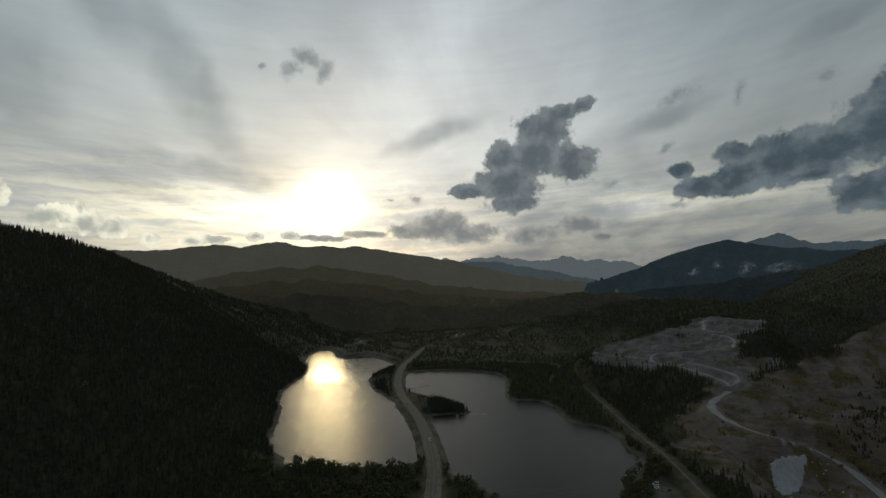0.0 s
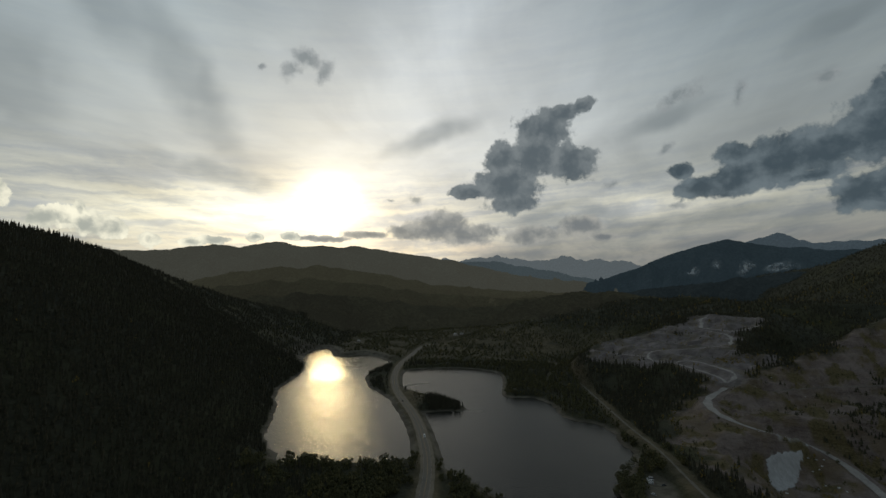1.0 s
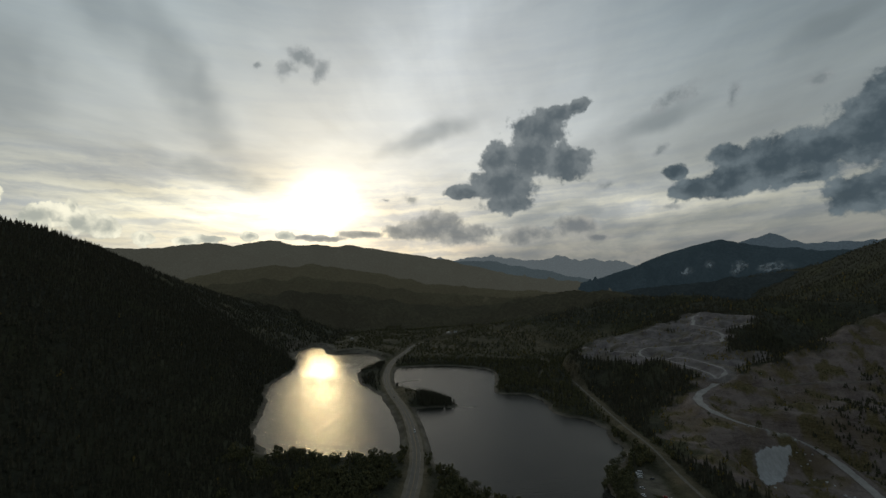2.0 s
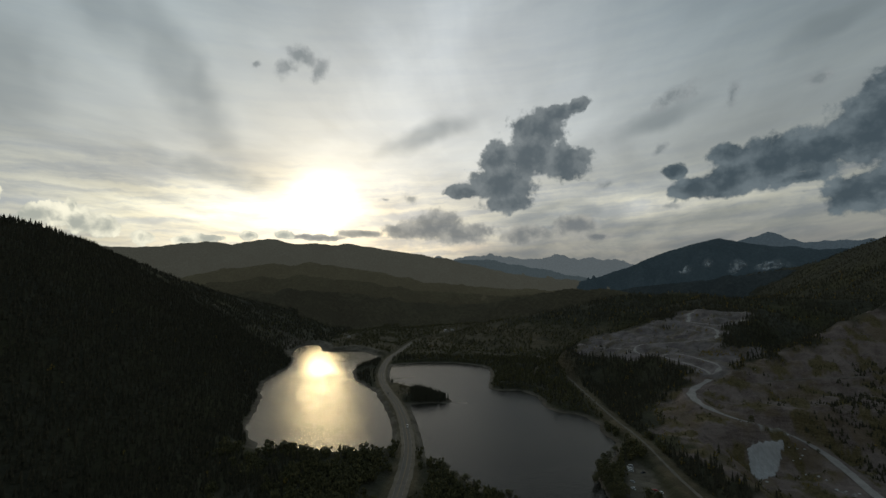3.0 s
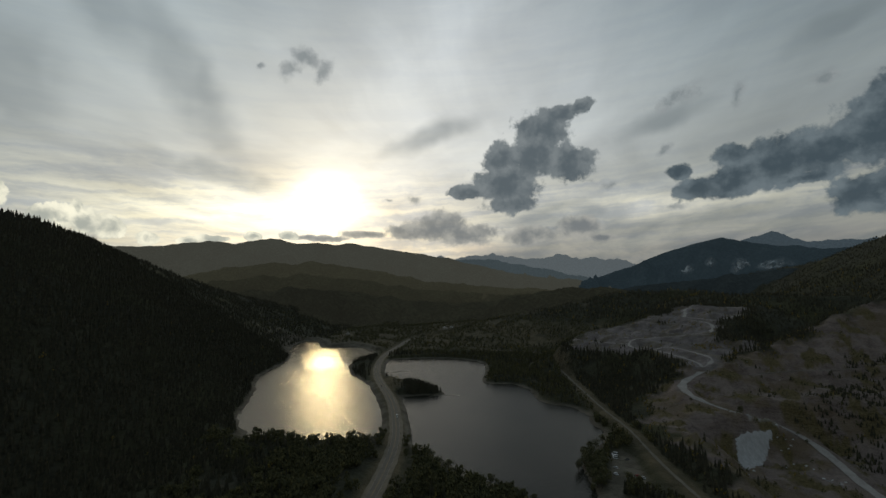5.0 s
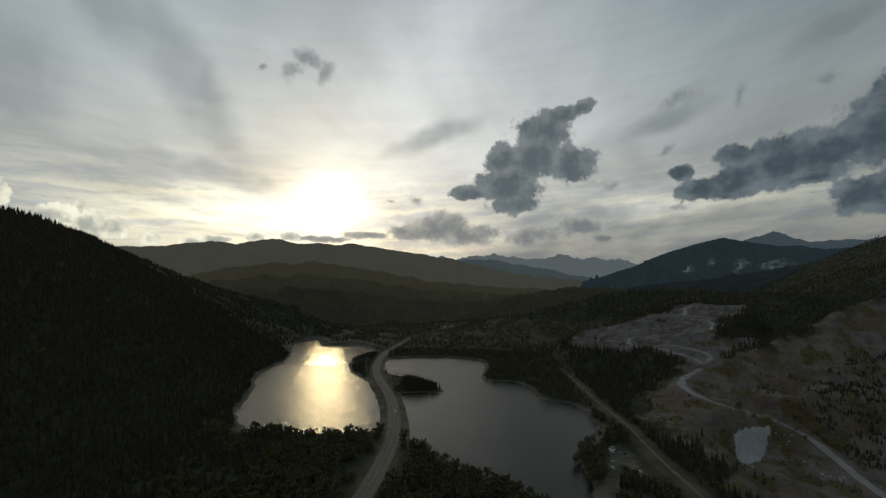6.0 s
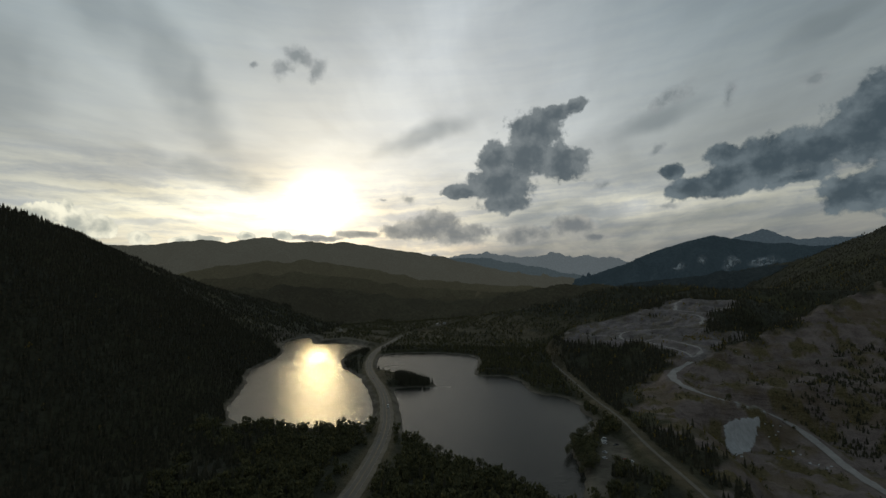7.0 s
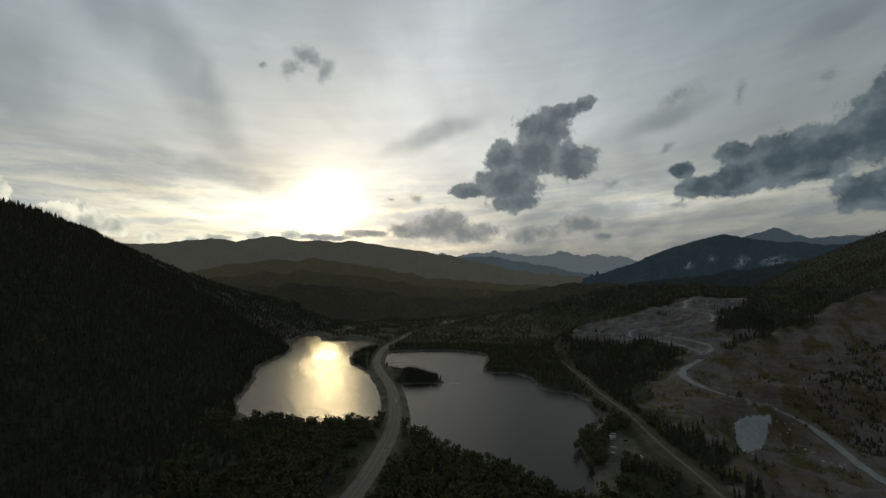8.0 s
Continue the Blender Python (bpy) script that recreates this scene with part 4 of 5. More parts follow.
    forest("conifer_forest", SMALL_CONIFERS, p[knoll], 7.5, 0.24, MAT_CONIFER, "dark conifer clumps left standing in the quarry")
    rim = bare & (m["upper"] > 0.3) & ((rolling(x, y, 80, 3) > 0.45) & (r > 0.85) | (np.hypot((x - 465) / 42, (y - 760) / 20) < 1) & (r > 0.35))
    forest("autumn_shrubs", BUSHES, p[rim], 4.5, 0.5, MAT_AUTUMN, "yellow shrubs between the quarry benches", "shrubs")
    hem = (m["lower"] > 0.04) & (m["lower"] < 0.6) & (m["road"] > 3) & (y > 560)
    forest("autumn_shrubs", BUSHES, p[hem & (r < 0.4)], 5.0, 0.5, MAT_AUTUMN, "yellow shrubs along the crest above the haul road", "shrubs")
    forest("quarry_shrubs", BUSHES, p[hem & (r > 0.4)], 6.0, 0.45, MAT_BROADLEAF, "green thicket along the crest above the haul road", "shrubs")
    # close stands of young conifers on the quarry slope
    x, y, h, m, r = scatter(425, 720, 430, 660, 3.4, 9)
    p = np.stack([x, y, h], 1)
    stands = np.zeros(x.shape)
    for cx, cy, rx, ry, full in ((500, 545, 52, 34, 0.9), (525, 578, 36, 26, 0.8), (582, 622, 48, 20, 0.75), (444, 553, 16, 9, 0.6), (462, 604, 62, 36, 0.06), (484, 498, 36, 44, 0.8), (620, 560, 70, 60, 0.8), (560, 480, 60, 60, 0.8)):
        stands = np.maximum(stands, full * step(np.hypot((x - cx) / rx, (y - cy) / ry) + 0.35 * rolling(x, y, 30, 3), 1.1, 0.8))
    stands = (m["gravel"] > 0.4) & (m["road"] > 3) & (m["upper"] < 0.5) & (g.uniform(size=x.shape) < stands * step(rolling(x, y, 24, 3), -0.25, 0.15))
    forest("conifer_forest", SMALL_CONIFERS, p[stands & (r < 0.8)], 5.5, 0.32, MAT_CONIFER, "dark young conifers in stands on the quarry slope")
    forest("quarry_shrubs", BUSHES, p[stands & (r >= 0.8)], 5.0, 0.5, MAT_BROADLEAF, "green shrubs among the conifers on the quarry slope", "shrubs")
    # farther woods
    x, y, h, m, r = scatter(-1100, 1500, 1150, 2300, 9.5, 2)
    free = (m["lake"] > 8) & (m["road"] > 7) & (m["gravel"] < 0.4)
    free &= ~((rolling(x, y, 150, 3) > 0.5) & (r < 0.8)) & (np.abs(x) < y * 1.15 + 100)
    free &= (m["lake"] > 34) | (y > 1620) | (h > 12) | (x < -400)
    free &= (np.hypot(x - 48, (y - 1640) * 0.6) > 30) & (np.hypot(x + 290, (y - 1590) * 0.6) > 24)
    p = np.stack([x, y, h], 1)
    g = np.random.default_rng(5)
    mixed = (h < 75) & (g.uniform(size=x.shape) < np.where(x > 100, 0.85, np.where(x > -330, 0.93, 0.2)))
    gold = (x > -50) & (g.uniform(size=x.shape) < 0.09)
    forest("conifer_forest", FAR_CONIFERS, p[free & ~mixed & ~gold], 9.5, 0.32, MAT_CONIFER, "dark conifer forest filling the valley beyond the lakes")
    forest("broadleaf_wood", BUSHES, p[free & mixed & (r < 0.85)], 7.0, 0.6, MAT_BROADLEAF, "mixed leafy woods on the valley floor")
    forest("autumn_shrubs", BUSHES, p[free & gold & ~mixed], 8.0, 0.45, MAT_AUTUMN, "yellow autumn trees in the valley", "shrubs")
    x, y, h, m, r = scatter(-900, 700, -420, 235, 9.0, 6)
    free = (m["lake"] > 8) & (m["road"] > 6) & (m["gravel"] < 0.4) & (r < 0.9)
    forest("conifer_forest", FAR_CONIFERS, np.stack([x, y, h], 1)[free], 12.0, 0.24, MAT_CONIFER, "dark conifer forest on the southern valley floor")
    x, y, h, m, r = scatter(1400, 2700, 900, 3300, 15.0, 8)
    free = (r < 0.92) & ((x > 2000) | (y < 1150) | (y > 2750) | (x > 1500)) & (x < y * 1.25 + 300)
    forest("conifer_forest", FAR_CONIFERS, np.stack([x, y, h], 1)[free], 7.0, 0.5, MAT_CONIFER, "dark forest on the flank of the eastern mountain")
    x, y, h, m, r = scatter(640, 2000, 500, 1150, 12.0, 4)
    free = (m["gravel"] < 0.4) & (r < 0.9) & (x < y * 1.3 + 250)
    forest("conifer_forest", FAR_CONIFERS, np.stack([x, y, h], 1)[free], 6.5, 0.5, MAT_CONIFER, "dark conifer forest on the mountain above the quarry")


plant_woods()

# ------------------------------------------------------------------ single things


def part(name, bm, mat, parent, label=""):
    me = bpy.data.meshes.new(name)
    bm.to_mesh(me)
    bm.free()
    me.materials.append(mat)
    o = new(name, me)
    o.parent = parent
    return tagged(o, label) if label else o


def part_arrays(name, verts, faces, mat, parent, label="", smooth=False):
    o = new(name, mesh_from(name, verts, faces, [mat], smooth))
    o.parent = parent
    return tagged(o, label) if label else o


def box(bm, x0, x1, y0, y1, z0, z1, bevel=0.0, taper=0.0):
    """A box, bevelled, its top drawn in by taper."""
    made = bmesh.ops.create_cube(bm, size=1.0)["verts"]
    for v in made:
        top = v.co.z > 0
        k = 1 - taper if top else 1
        v.co = Vector(((x0 + x1) / 2 + v.co.x * (x1 - x0) * k, (y0 + y1) / 2 + v.co.y * (y1 - y0) * (1 - taper * 0.6 if top else 1), z1 if top else z0))
    if bevel:
        edges = list({e for v in made for e in v.link_edges})
        bmesh.ops.bevel(bm, geom=edges, offset=bevel, segments=2, affect="EDGES")
    return bm


def tube(bm, a, b, r0, r1, sides=7):
    a, b = Vector(a), Vector(b)
    made = bmesh.ops.create_cone(bm, segments=sides, radius1=r0, radius2=r1, depth=(b - a).length, cap_ends=True)["verts"]
    m = Matrix.Translation((a + b) / 2) @ (b - a).to_track_quat("Z", "Y").to_matrix().to_4x4()
    bmesh.ops.transform(bm, matrix=m, verts=made)
    return bm


def ground_at(x, y, key="h"):
    """Height, or another survey value, between the nearest points of the ground mesh."""
    xs, ys, v = LAND["xs"], LAND["ys"], LAND[key]
    i = min(max(int(np.searchsorted(xs, x)) - 1, 0), len(xs) - 2)
    j = min(max(int(np.searchsorted(ys, y)) - 1, 0), len(ys) - 2)
    u, w = (x - xs[i]) / (xs[i + 1] - xs[i]), (y - ys[j]) / (ys[j + 1] - ys[j])
    return float((v[j, i] * (1 - u) + v[j, i + 1] * u) * (1 - w) + (v[j + 1, i] * (1 - u) + v[j + 1, i + 1] * u) * w)


def stand(x, y, turn=0.0, scale=1.0, sink=0.05):
    return Matrix.Translation((x, y, ground_at(x, y) - sink)) @ Matrix.Rotation(turn, 4, "Z") @ Matrix.Scale(scale, 4)


def conifer_tree(seed, label):
    root = tagged(new("conifer_tree"), label, "tree")
    part("trunk", tube(bmesh.new(), (0, 0, -0.4), (0, 0, 9.5), 0.22, 0.05), MAT_BARK, root, "brown bark trunk")
    v, f = conifer_shape(9, 10, 0.19, seed, True, 0.12)
    part_arrays("crown", v * 12.0, f, MAT_CONIFER, root, "dark green needled branches")
    return root


def broadleaf_tree(seed, label):
    root = tagged(new("broadleaf_tree"), label, "tree")
    part("trunk", tube(bmesh.new(), (0, 0, -0.4), (0.1, 0, 4.6), 0.24, 0.12), MAT_BARK, root, "grey-brown bark trunk")
    g = np.random.default_rng(seed)
    for i in range(4):
        a = i * 1.57 + g.uniform(0, 0.8)
        part("limb", tube(bmesh.new(), (0.06, 0, 2.2 + 0.5 * i), (1.9 * math.cos(a), 1.9 * math.sin(a), 4.6 + 0.5 * i), 0.10, 0.03, 5), MAT_BARK, root)
    v, f = broadleaf_shape(150, seed, 0.40, 0.20)
    part_arrays("crown", v * np.array([8.6, 8.6, 8.4]), f, MAT_BROADLEAF, root, "green leafy crown")
    return root


def plant_single_trees():
    g = np.random.default_rng(17)
    spruce = [conifer_tree(60 + k, "dark green spruce standing on the lake island") for k in range(3)]
    leafy = [broadleaf_tree(70 + k, "leafy green tree beside the lake shore") for k in range(3)]
    for o in spruce + leafy:
        o.matrix_basis = Matrix.Translation((0, 0, -500))
    spots = []

    def put(kind, x, y, scale, label, group):
        for px, py, pr in spots:
            if math.hypot(px - x, py - y) < pr:
                return
        spots.append((x, y, 2.4 * scale))
        src = kind[int(g.integers(0, len(kind)))]
        o = copy_thing(src, stand(x, y, g.uniform(0, 6.28), scale))
        tagged(o, label, "tree", group)

    def inside(x, y):
        return ground_at(x, y, "lake"), ground_at(x, y, "road")

    # the wooded island
    for _ in range(420):
        x, y = g.uniform(-26, 40), g.uniform(708, 770)
        lake, _r = inside(x, y)
        if lake > 3.5 and x + (y - 740) * 0.35 > -27:
            put(spruce, x, y, g.uniform(0.7, 1.05), "dark green spruce standing on the lake island", "spruces on the island")
    for _ in range(60):
        x, y = g.uniform(-48, -14), g.uniform(712, 800)
        if ground_at(x, y, "lake") > 2.5 and ground_at(x, y, "road") > 5:
            put(leafy, x, y, g.uniform(0.3, 0.55), "low leafy shrub tree on the open lake point", "trees on the point")
    # the cape in the western lake
    for _ in range(260):
        x, y = g.uniform(-172, -112), g.uniform(1008, 1110)
        lake, road = inside(x, y)
        if lake > 4 and road > 6:
            put(spruce, x, y, g.uniform(0.6, 1.0), "dark green spruce on the cape beside the highway", "spruces on the cape")
    # shrubs and young trees along the open point
    for _ in range(16):
        x, y = g.uniform(-72, -36), g.uniform(845, 885)
        lake, road = inside(x, y)
        if lake > 1.5 and road > 4:
            put(leafy, x, y, g.uniform(0.35, 0.6), "small leafy tree on the open lake point", "trees on the point")
    # round the parking place
    for x, y, s in ((150, 418, 1.25), (158, 428, 1.35), (164, 438, 1.2), (166, 450, 1.3), (160, 412, 1.1), (156, 402, 1.1), (172, 462, 1.2), (178, 474, 1.15), (158, 388, 0.9),
                    (186, 480, 1.3), (194, 492, 1.2), (150, 376, 0.9)):
        put(leafy, x + g.uniform(-1, 1), y + g.uniform(-1, 1), s, "large leafy tree beside the gravel parking place", "trees round the parking place")
    for _ in range(90):
        x, y = g.uniform(142, 178), g.uniform(372, 470)
        if ground_at(x, y, "lake") > 1.5 and ground_at(x, y, "lot") > 1.5:
            put(leafy, x, y, g.uniform(0.9, 1.35), "large leafy tree beside the gravel parking place", "trees round the parking place")
    for i in range(11):
        put(spruce, 169 + i * 2.4 + g.uniform(-1, 1), 362 - i * 2.3 + g.uniform(-2, 2), g.uniform(0.7, 1.1), "dark spruce in a row below the track", "spruces below the track")
    # south shore of the eastern lake
    for x, y, s in ((24, 436, 1.35), (32, 424, 1.15), (18, 448, 1.0), (50, 402, 1.2), (62, 391, 1.0), (72, 381, 1.25), (90, 362, 1.1), (100, 352, 1.0), (40, 408, 1.2)):
        put(leafy, x, y, s, "full leafy tree at the lake edge", "trees on the south shore")
    # trees by the haul road
    put(leafy, 372, 550, 1.2, "round dark tree beside the pale haul road", "trees by the haul road")
    for x, y in ((340, 556), (334, 566), (331, 578), (428, 540), (430, 530), (446, 540), (448, 528)):
        put(leafy, x, y, g.uniform(0.4, 0.65), "small tree beside the pale haul road", "trees by the haul road")
    for o in spruce + leafy:
        for c in list(o.children):
            bpy.data.objects.remove(c)
        bpy.data.objects.remove(o)


plant_single_trees()

MAT_CAR = {"white": simple("white_car_paint", (0.72, 0.73, 0.74), (0.8, 0.8, 0.8), 3, 0.25, 0), "dark": simple("dark_car_paint", (0.03, 0.035, 0.04), (0.05, 0.05, 0.055), 3, 0.25, 0),
           "red": simple("red_car_paint", (0.28, 0.03, 0.025), (0.33, 0.04, 0.03), 3, 0.25, 0), "silver": simple("silver_car_paint", (0.5, 0.51, 0.52), (0.58, 0.58, 0.59), 3, 0.3, 0)}
MAT_GLASS = simple("tinted_car_glass", (0.02, 0.024, 0.028), (0.03, 0.034, 0.038), 2, 0.08, 0)
MAT_TYRE = simple("tyre_rubber", (0.02, 0.02, 0.02), (0.035, 0.034, 0.033), 6, 0.9, 0)
MAT_RIM = simple("wheel_rim", (0.4, 0.4, 0.41), (0.5, 0.5, 0.51), 6, 0.35, 0, metal=0.8)
MAT_LAMP = simple("lamp_glass", (0.7, 0.7, 0.66), (0.8, 0.8, 0.76), 6, 0.15, 0)
MAT_TAIL = simple("tail_lamp_glass", (0.35, 0.02, 0.02), (0.45, 0.03, 0.03), 6, 0.2, 0)


def vehicle(name, paint, label, van=False):
    """A car or van, its nose along +y."""
    long, wide, tall = (5.8, 2.05, 2.5) if van else (4.5, 1.82, 1.48)
    root = tagged(new(name), label, "van" if van else "car", "vehicles in the parking place")
    waist = 1.15 if van else 0.86
    part("body", box(bmesh.new(), -wide / 2, wide / 2, -long / 2, long / 2, 0.3, waist, 0.12, 0.05), MAT_CAR[paint], root)
    y0, y1 = (-long / 2 + 0.05, long / 2 - 1.2) if van else (-long / 2 + 0.5, long / 2 - 1.35)
    part("window_band", box(bmesh.new(), -wide / 2 + 0.1, wide / 2 - 0.1, y0, y1, waist - 0.02, tall - 0.1, 0.06, 0.16), MAT_GLASS, root, "dark tinted glass")
    part("roof", box(bmesh.new(), -wide / 2 + 0.26, wide / 2 - 0.26, y0 + 0.3, y1 - 0.32, tall - 0.12, tall, 0.05, 0.05), MAT_CAR[paint], root)
    for sx in (-1, 1):
        for sy in (-1, 1):
            x, y = sx * (wide / 2 - 0.12), sy * long * 0.31
            wheel = part("wheel", tube(bmesh.new(), (x - 0.11, y, 0.33), (x + 0.11, y, 0.33), 0.33, 0.33, 14), MAT_TYRE, root, "black rubber tyre")
            part("rim", tube(bmesh.new(), (x + sx * 0.10, y, 0.33), (x + sx * 0.13, y, 0.33), 0.2, 0.19, 10), MAT_RIM, wheel, "grey metal rim")
        part("headlight", box(bmesh.new(), sx * wide * 0.36 - 0.18, sx * wide * 0.36 + 0.18, long / 2 - 0.08, long / 2 + 0.02, 0.58, 0.74, 0.03), MAT_LAMP, root, "clear headlight")
        part("tail_light", box(bmesh.new(), sx * wide * 0.40 - 0.12, sx * wide * 0.40 + 0.12, -long / 2 - 0.02, -long / 2 + 0.08, 0.6, 0.82, 0.03), MAT_TAIL, root, "red tail light")
    return root


def park_vehicles():
    lot = [(vehicle("car", "white", "white car parked at the wooded lake edge"), 191.5, 445, 70), (vehicle("van", "white", "white van parked among trees by the lake", True), 193, 449.5, 80),
           (vehicle("car", "silver", "silver car parked on the gravel lot"), 190, 440, 60), (vehicle("car", "white", "white car standing alone on the gravel lot"), 177, 403, 20),
           (vehicle("car", "silver", "silver car parked under the trees"), 182, 417, 30), (vehicle("car", "dark", "dark car parked on the gravel lot"), 199, 436, 100)]
    for o, x, y, turn in lot:
        o.matrix_basis = Matrix.Translation((x, y, ground_at(x, y))) @ Matrix.Rotation(radians(turn), 4, "Z")
    side = [(vehicle("car", "red", "red car parked beside the access track"), 193, 399, 40), (vehicle("car", "white", "white car parked beside the access track"), 195.5, 395, 40)]
    for o, x, y, turn in side:
        o.matrix_basis = Matrix.Translation((x, y, ground_at(x, y))) @ Matrix.Rotation(radians(turn), 4, "Z")
    road = [(vehicle("van", "white", "white van driving on the lakeside highway", True), 575, 2.1, 0), (vehicle("car", "dark", "dark car driving on the lakeside highway"), 760, -2.1, 180)]
    hw = ROADS["highway"][0]
    for o, y, off, flip in road:
        i = int(np.argmin(np.abs(hw[:, 1] - y)))
        d = Vector(hw[i + 1][:2] - hw[i - 1][:2]).normalized()
        p = hw[i]
        turn = math.atan2(-d.x, d.y)
        o["group"] = "vehicles on the highway"
        o.matrix_basis = Matrix.Translation((p[0] - d.y * off, p[1] + d.x * off, p[2] + 0.14)) @ Matrix.Rotation(turn + radians(flip), 4, "Z")


park_vehicles()

MAT_WALL = simple("weathered_siding", (0.26, 0.24, 0.21), (0.36, 0.34, 0.30), 1.0, 0.8, 0.01)
MAT_ROOF = simple("metal_roofing", (0.16, 0.16, 0.165), (0.24, 0.24, 0.245), 0.6, 0.6, 0.01)
MAT_DOOR = simple("brown_door_paint", (0.10, 0.06, 0.04), (0.14, 0.09, 0.06), 2.0, 0.6, 0)


def house(label, w, d, h):
    root = tagged(new("house"), label, "house", "houses in the valley woods")
    bm = box(bmesh.new(), -w / 2, w / 2, -d / 2, d / 2, -0.6, h)
    wall = part("wall", bm, MAT_WALL, root)
    bm = bmesh.new()
    ridge, eave = h + w * 0.3, 0.5
    pts = [bm.verts.new(p) for y in (-d / 2 - eave, d / 2 + eave) for p in ((-w / 2 - eave, y, h - 0.15), (0, y, ridge), (w / 2 + eave, y, h - 0.15), (w / 2 + eave, y, h - 0.35), (0, y, ridge - 0.22), (-w / 2 - eave, y, h - 0.35))]
    a, b = pts[:6], pts[6:]
    bm.faces.new(a), bm.faces.new(b[::-1])
    for i in range(6):
        bm.faces.new((a[i], a[(i + 1) % 6], b[(i + 1) % 6], b[i]))
    bmesh.ops.recalc_face_normals(bm, faces=bm.faces[:])
    roof = part("roof", bm, MAT_ROOF, root, "pale metal roof")
    part("chimney", box(bmesh.new(), w * 0.18, w * 0.18 + 0.7, -0.35, 0.35, h + 0.4, ridge + 0.6), MAT_WALL, roof)
    part("door", box(bmesh.new(), -0.5, 0.5, -d / 2 - 0.05, -d / 2 + 0.02, 0, 2.05, 0.01), MAT_DOOR, root, "brown door")
    for x in (-w * 0.32, w * 0.32):
        win = part("window", box(bmesh.new(), x - 0.75, x + 0.75, -d / 2 - 0.05, -d / 2 + 0.02, 0.9, 2.2, 0.01), MAT_LINE, root, "white window frame")
        part("pane", box(bmesh.new(), x - 0.65, x + 0.65, -d / 2 - 0.07, -d / 2 - 0.04, 1.0, 2.1), MAT_GLASS, win, "dark glass pane")
    return root


for (hx, hy, hr), args in (((40, 1660, 20), ("pale house with a metal roof among valley trees", 12, 18, 4.5)), ((62, 1672, 80), ("small pale outbuilding with a metal roof", 8, 10, 3.2)),
                           ((-290, 1610, 10), ("pale house half hidden in the dark woods", 11, 15, 4.2))):
    house(*args).matrix_basis = Matrix.Translation((hx, hy, ground_at(hx, hy) + 0.5)) @ Matrix.Rotation(radians(hr), 4, "Z")


def boulder(seed, size):
    g = np.random.default_rng(seed)
    bm = bmesh.new()
    bmesh.ops.create_icosphere(bm, subdivisions=2, radius=size)
    for v in bm.verts:
        n3 = noise.noise(v.co * (1.3 / size) + Vector((seed * 3.1, 0, 0)))
        v.co *= 1 + 0.5 * n3
        v.co.z = max(v.co.z * 0.65, -size * 0.3)
    me = bpy.data.meshes.new("boulder")
    bm.to_mesh(me)
    bm.free()
    me.materials.append(MAT_STONE)
    return me


MAT_STONE = simple("pale_limestone", (0.30, 0.30, 0.295), (0.46, 0.46, 0.45), 0.8, 0.9, 0.05)


def scatter_boulders():
    g = np.random.default_rng(23)
    shapes = [boulder(k, 1.0) for k in range(5)]
    for cx, cy, count, spread in ((404, 470, 9, 5), (400, 500, 6, 6), (402, 532, 8, 6), (334, 492, 14, 7), (420, 560, 3, 30), (470, 600, 4, 40), (520, 930, 6, 40)):
        for _ in range(count):
            x, y, s = cx + g.normal(0, spread), cy + g.normal(0, spread), g.uniform(0.4, 1.3)
            o = tagged(new("boulder", shapes[int(g.integers(0, 5))]), "pale broken limestone boulder on quarry gravel", "boulder", "quarry boulders")
            o.matrix_basis = Matrix.Translation((x, y, ground_at(x, y) + 0.1 * s)) @ Matrix.Rotation(g.uniform(0, 6.28), 4, "Z") @ Matrix.Diagonal((s * 1.3, s, s * 0.8, 1))


scatter_boulders()
MAT_SAND = simple("wet_sand", (0.12, 0.105, 0.08), (0.2, 0.18, 0.14), 0.3, 0.8, 0.05)
SPIT = chaikin([(-82, 884, 0), (-70, 897, 0), (-54, 915, 0), (-36, 926, 0), (-28, 927, 0)], 2, False)
BAR = chaikin([(22, 712, 0), (38, 713, 0), (50, 714, 0), (60, 714, 0)], 2, False)
tagged(new("sand_spit", ribbon("sand_spit", SPIT, -4.0, 4.0, -0.25, MAT_SAND, 1.2, 0.65)), "low curved sand spit reaching into the lake", "sand", kind="structure")
tagged(new("sand_bar", ribbon("sand_bar", BAR, -2.0, 2.0, -0.25, MAT_SAND, 0.6, 0.5)), "thin sand bar off the island tip", "sand", kind="structure")

MAT_REED = simple("reed_bed", (0.045, 0.042, 0.022), (0.085, 0.074, 0.038), 0.2, 0.95, 0.3)
for reeds in ([(-318, 1362, 0), (-282, 1318, 0), (-262, 1322, 0), (-236, 1338, 0)], [(-262, 1150, 0), (-236, 1140, 0), (-214, 1128, 0), (-196, 1118, 0)]):
    tagged(new("reed_bed", ribbon("reed_bed", chaikin(reeds, 2, False), -5.0, 5.0, -0.3, MAT_REED, 2.5, 0.9)), "low brown reed bed in shallow lake water", "reeds", kind="stuff")


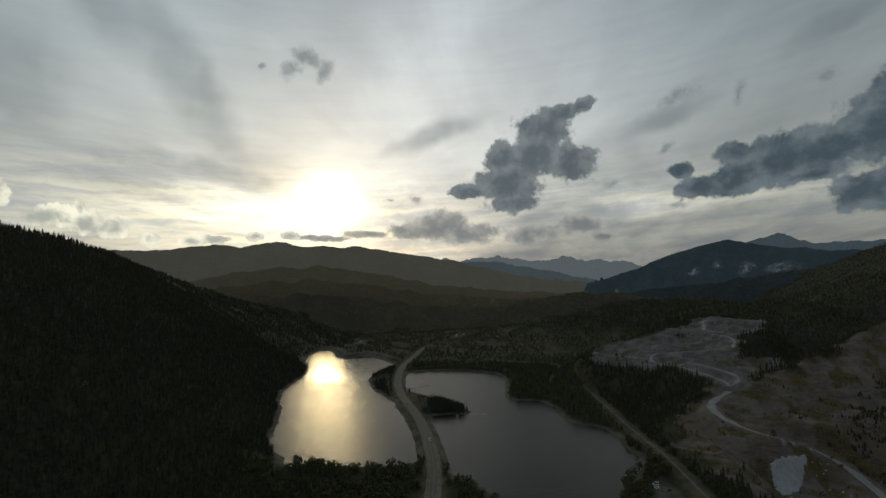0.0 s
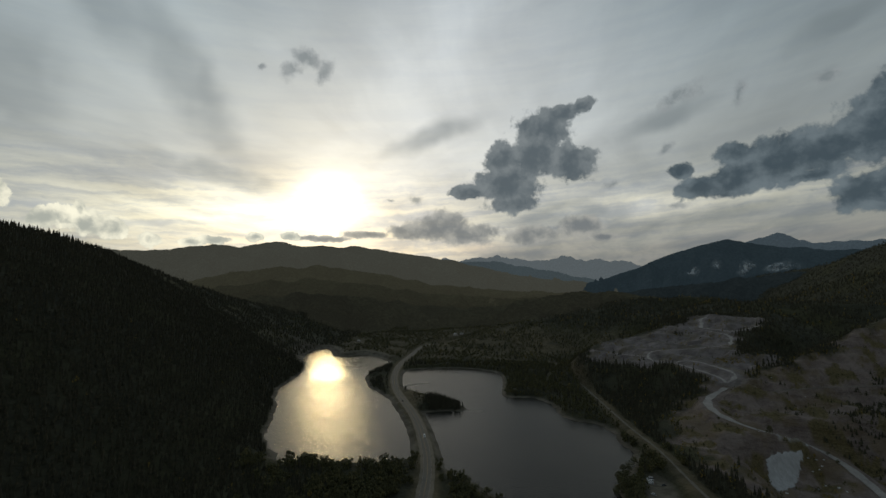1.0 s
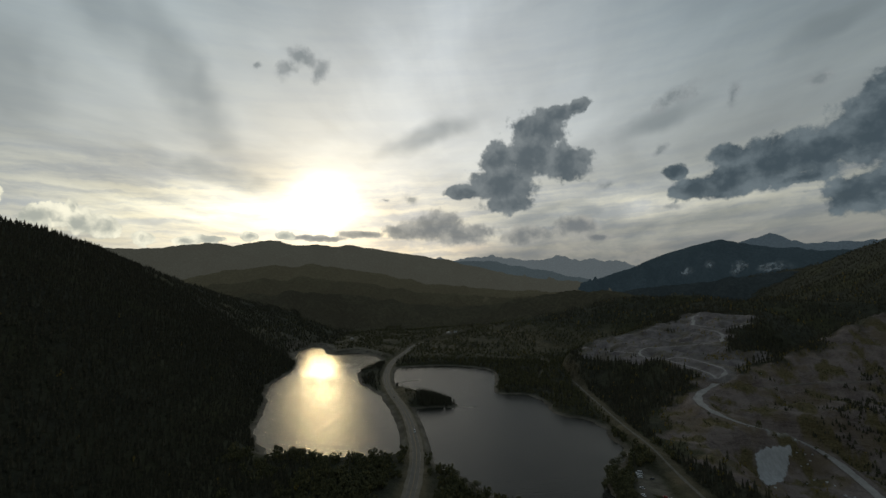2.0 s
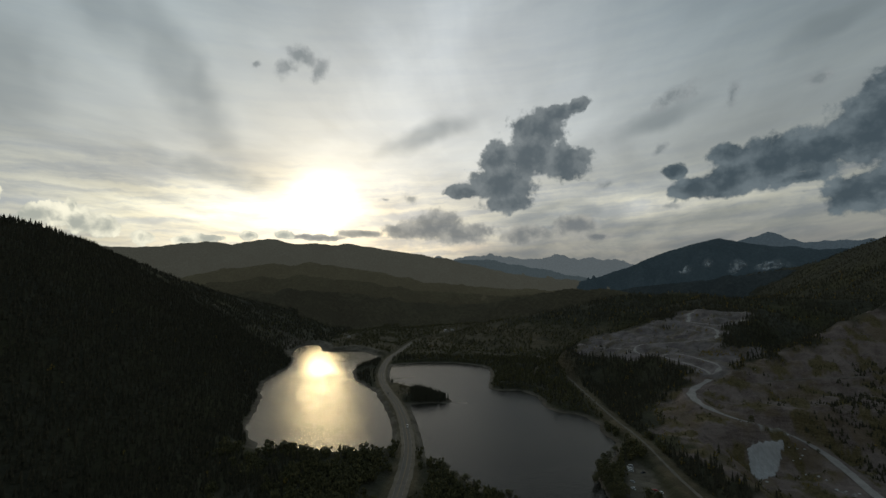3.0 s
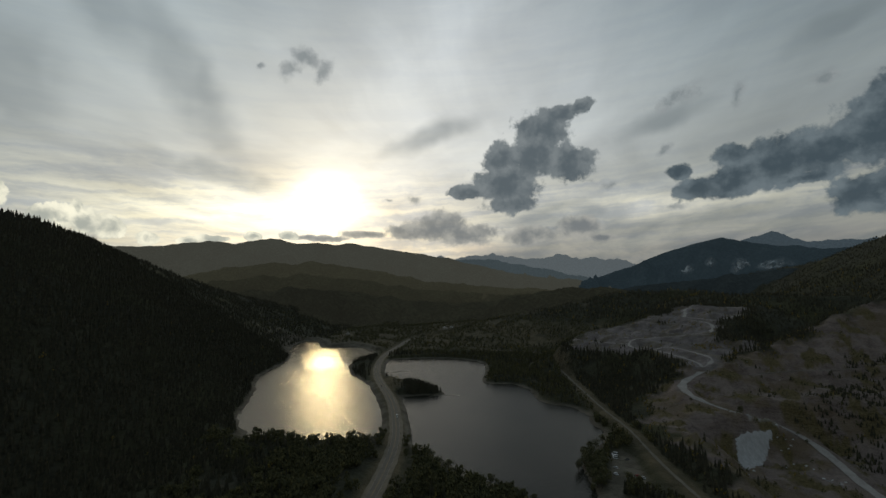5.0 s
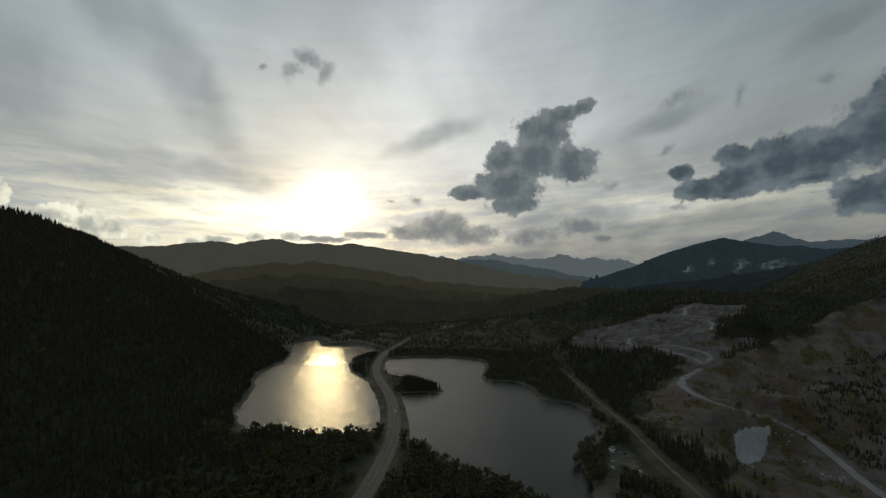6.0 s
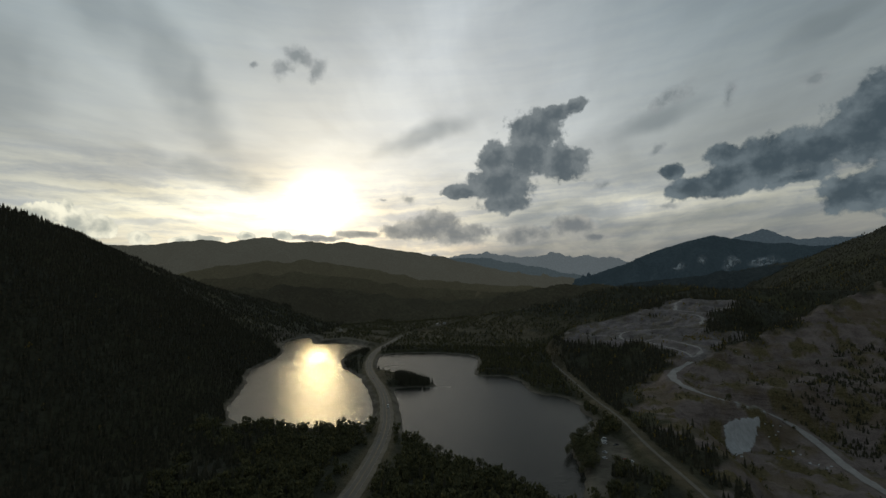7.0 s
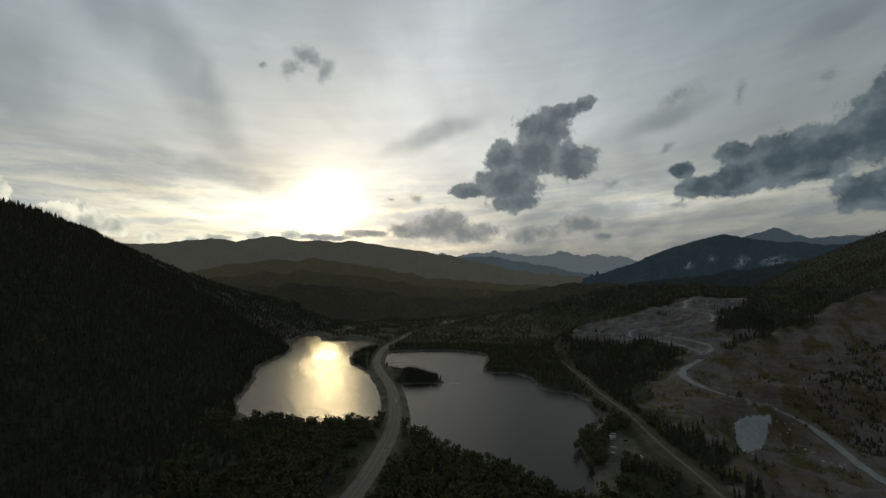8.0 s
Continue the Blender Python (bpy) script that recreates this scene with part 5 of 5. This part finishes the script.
def rock_face():
    """Bare quarried rock, streaked and uneven, lying on the slope below the haul road."""
    mat, n, bsdf = material("quarried_rock")
    at = n.add("ShaderNodeTexCoord").outputs["Object"]
    runs = n.noise(n.place(at, rot=35, scale=(0.35, 0.14, 0.14), kind="POINT"), 1.0, 6, 0.7)
    n.feed(bsdf.inputs["Base Color"], n.mix(n.ramp(n.math("ADD", n.math("MULTIPLY", runs, 0.7), n.math("MULTIPLY", n.noise(at, 0.25, 4), 0.3)), 0.30, 0.72), (0.26, 0.258, 0.26), (0.37, 0.368, 0.37)))
    bsdf.inputs["Roughness"].default_value = 0.9
    bump(n, bsdf, runs, 0.4, 0.3)
    xs, ys = np.arange(326, 402, 1.3), np.arange(492, 541, 1.3)
    gx, gy = np.meshgrid(xs, ys)
    z = np.array([[ground_at(a, b) for a in xs] for b in ys]) + 1.1 + 0.5 * np.abs(rolling(gx, gy, 9, 3))
    edge = signed_distance(FACE, gx, gy) + 0.8 * rolling(gx, gy, 8, 3)
    z -= 2.2 * step(edge, -1.5, 0.6)
    faces = grid_faces(len(xs), len(ys))
    keep = (edge.ravel()[faces] < 0.6).all(1)
    faces = faces[keep]
    used = np.unique(faces)
    index = np.zeros(gx.size, int)
    index[used] = np.arange(len(used))
    v = np.stack([gx, gy, z], -1).reshape(-1, 3)[used]
    tagged(new("rock_face", mesh_from("rock_face", v, index[faces], [mat])), "pale streaked quarried rock face below the haul road", "rock", kind="structure")


rock_face()


# ---- smoke rising from the far mountain ----
def smoke_material():
    m, n, bsdf = material("thin_smoke")
    tex = n.add("ShaderNodeTexCoord")
    at = tex.outputs["Object"]
    n.feed(bsdf.inputs["Base Color"], n.mix(n.noise(at, 0.02, 4), (0.58, 0.64, 0.70), (0.72, 0.76, 0.80)))
    bsdf.inputs["Roughness"].default_value = 1.0
    bsdf.inputs["Specular IOR Level"].default_value = 0.0
    thin = n.ramp(n.vec("LENGTH", n.place(tex.outputs["Generated"], (0.5, 0.5, 0.5), 0, (0.5, 5.0, 0.5))), 0.2, 0.95, 1.0, 0.0)
    puffs = n.ramp(n.noise(at, 0.030, 5, 0.65), 0.38, 0.66, 0.0, 0.75)
    n.feed(bsdf.inputs["Alpha"], n.math("MULTIPLY", thin, puffs))
    return m


def smoke_plume(foot, drift, rise, girth, seed, mat):
    """A widening, billowing sheet of smoke from its foot up the slope."""
    u, v = np.meshgrid(np.linspace(0, 1, 25), np.linspace(-1, 1, 13))
    wide = girth * (0.35 + 1.1 * u) * (1 + 0.3 * rolling(u * 60 + seed * 50, v * 20, 30, 3))
    billow = girth * (1 - v * v) * (0.6 + 0.6 * rolling(u * 50 + seed * 80, v * 25, 20, 3))
    lean = np.array([-rise, drift]) / math.hypot(rise, drift)
    side = drift * u + lean[0] * wide * v
    up = rise * u + lean[1] * wide * v + 0.2 * rise * np.sin(u * 7 + seed)
    verts = np.stack([side * 0.87, -side * 0.5 - billow, up], -1).reshape(-1, 3)
    faces = [(k, k + 1, k + 26, k + 25) for j in range(12) for k in range(j * 25, j * 25 + 24)]
    mesh = bpy.data.meshes.new("smoke_plume")
    mesh.from_pydata(list(map(tuple, verts)), [], faces)
    mesh.shade_smooth()
    mesh.materials.append(mat)
    ob = new("smoke_plume", mesh)
    ob.matrix_world = pose(*foot)
    tagged(ob, "thin pale smoke drifting up a wooded mountain side", "smoke", "smoke on the mountain", "stuff")


SMOKE = smoke_material()
smoke_plume((1760, 3470, 290), 110, 45, 24, 1, SMOKE)
smoke_plume((1930, 3400, 295), 40, 100, 34, 2, SMOKE)
smoke_plume((2030, 3310, 285), 120, 85, 38, 3, SMOKE)
smoke_plume((2150, 3230, 310), 240, 45, 38, 4, SMOKE)
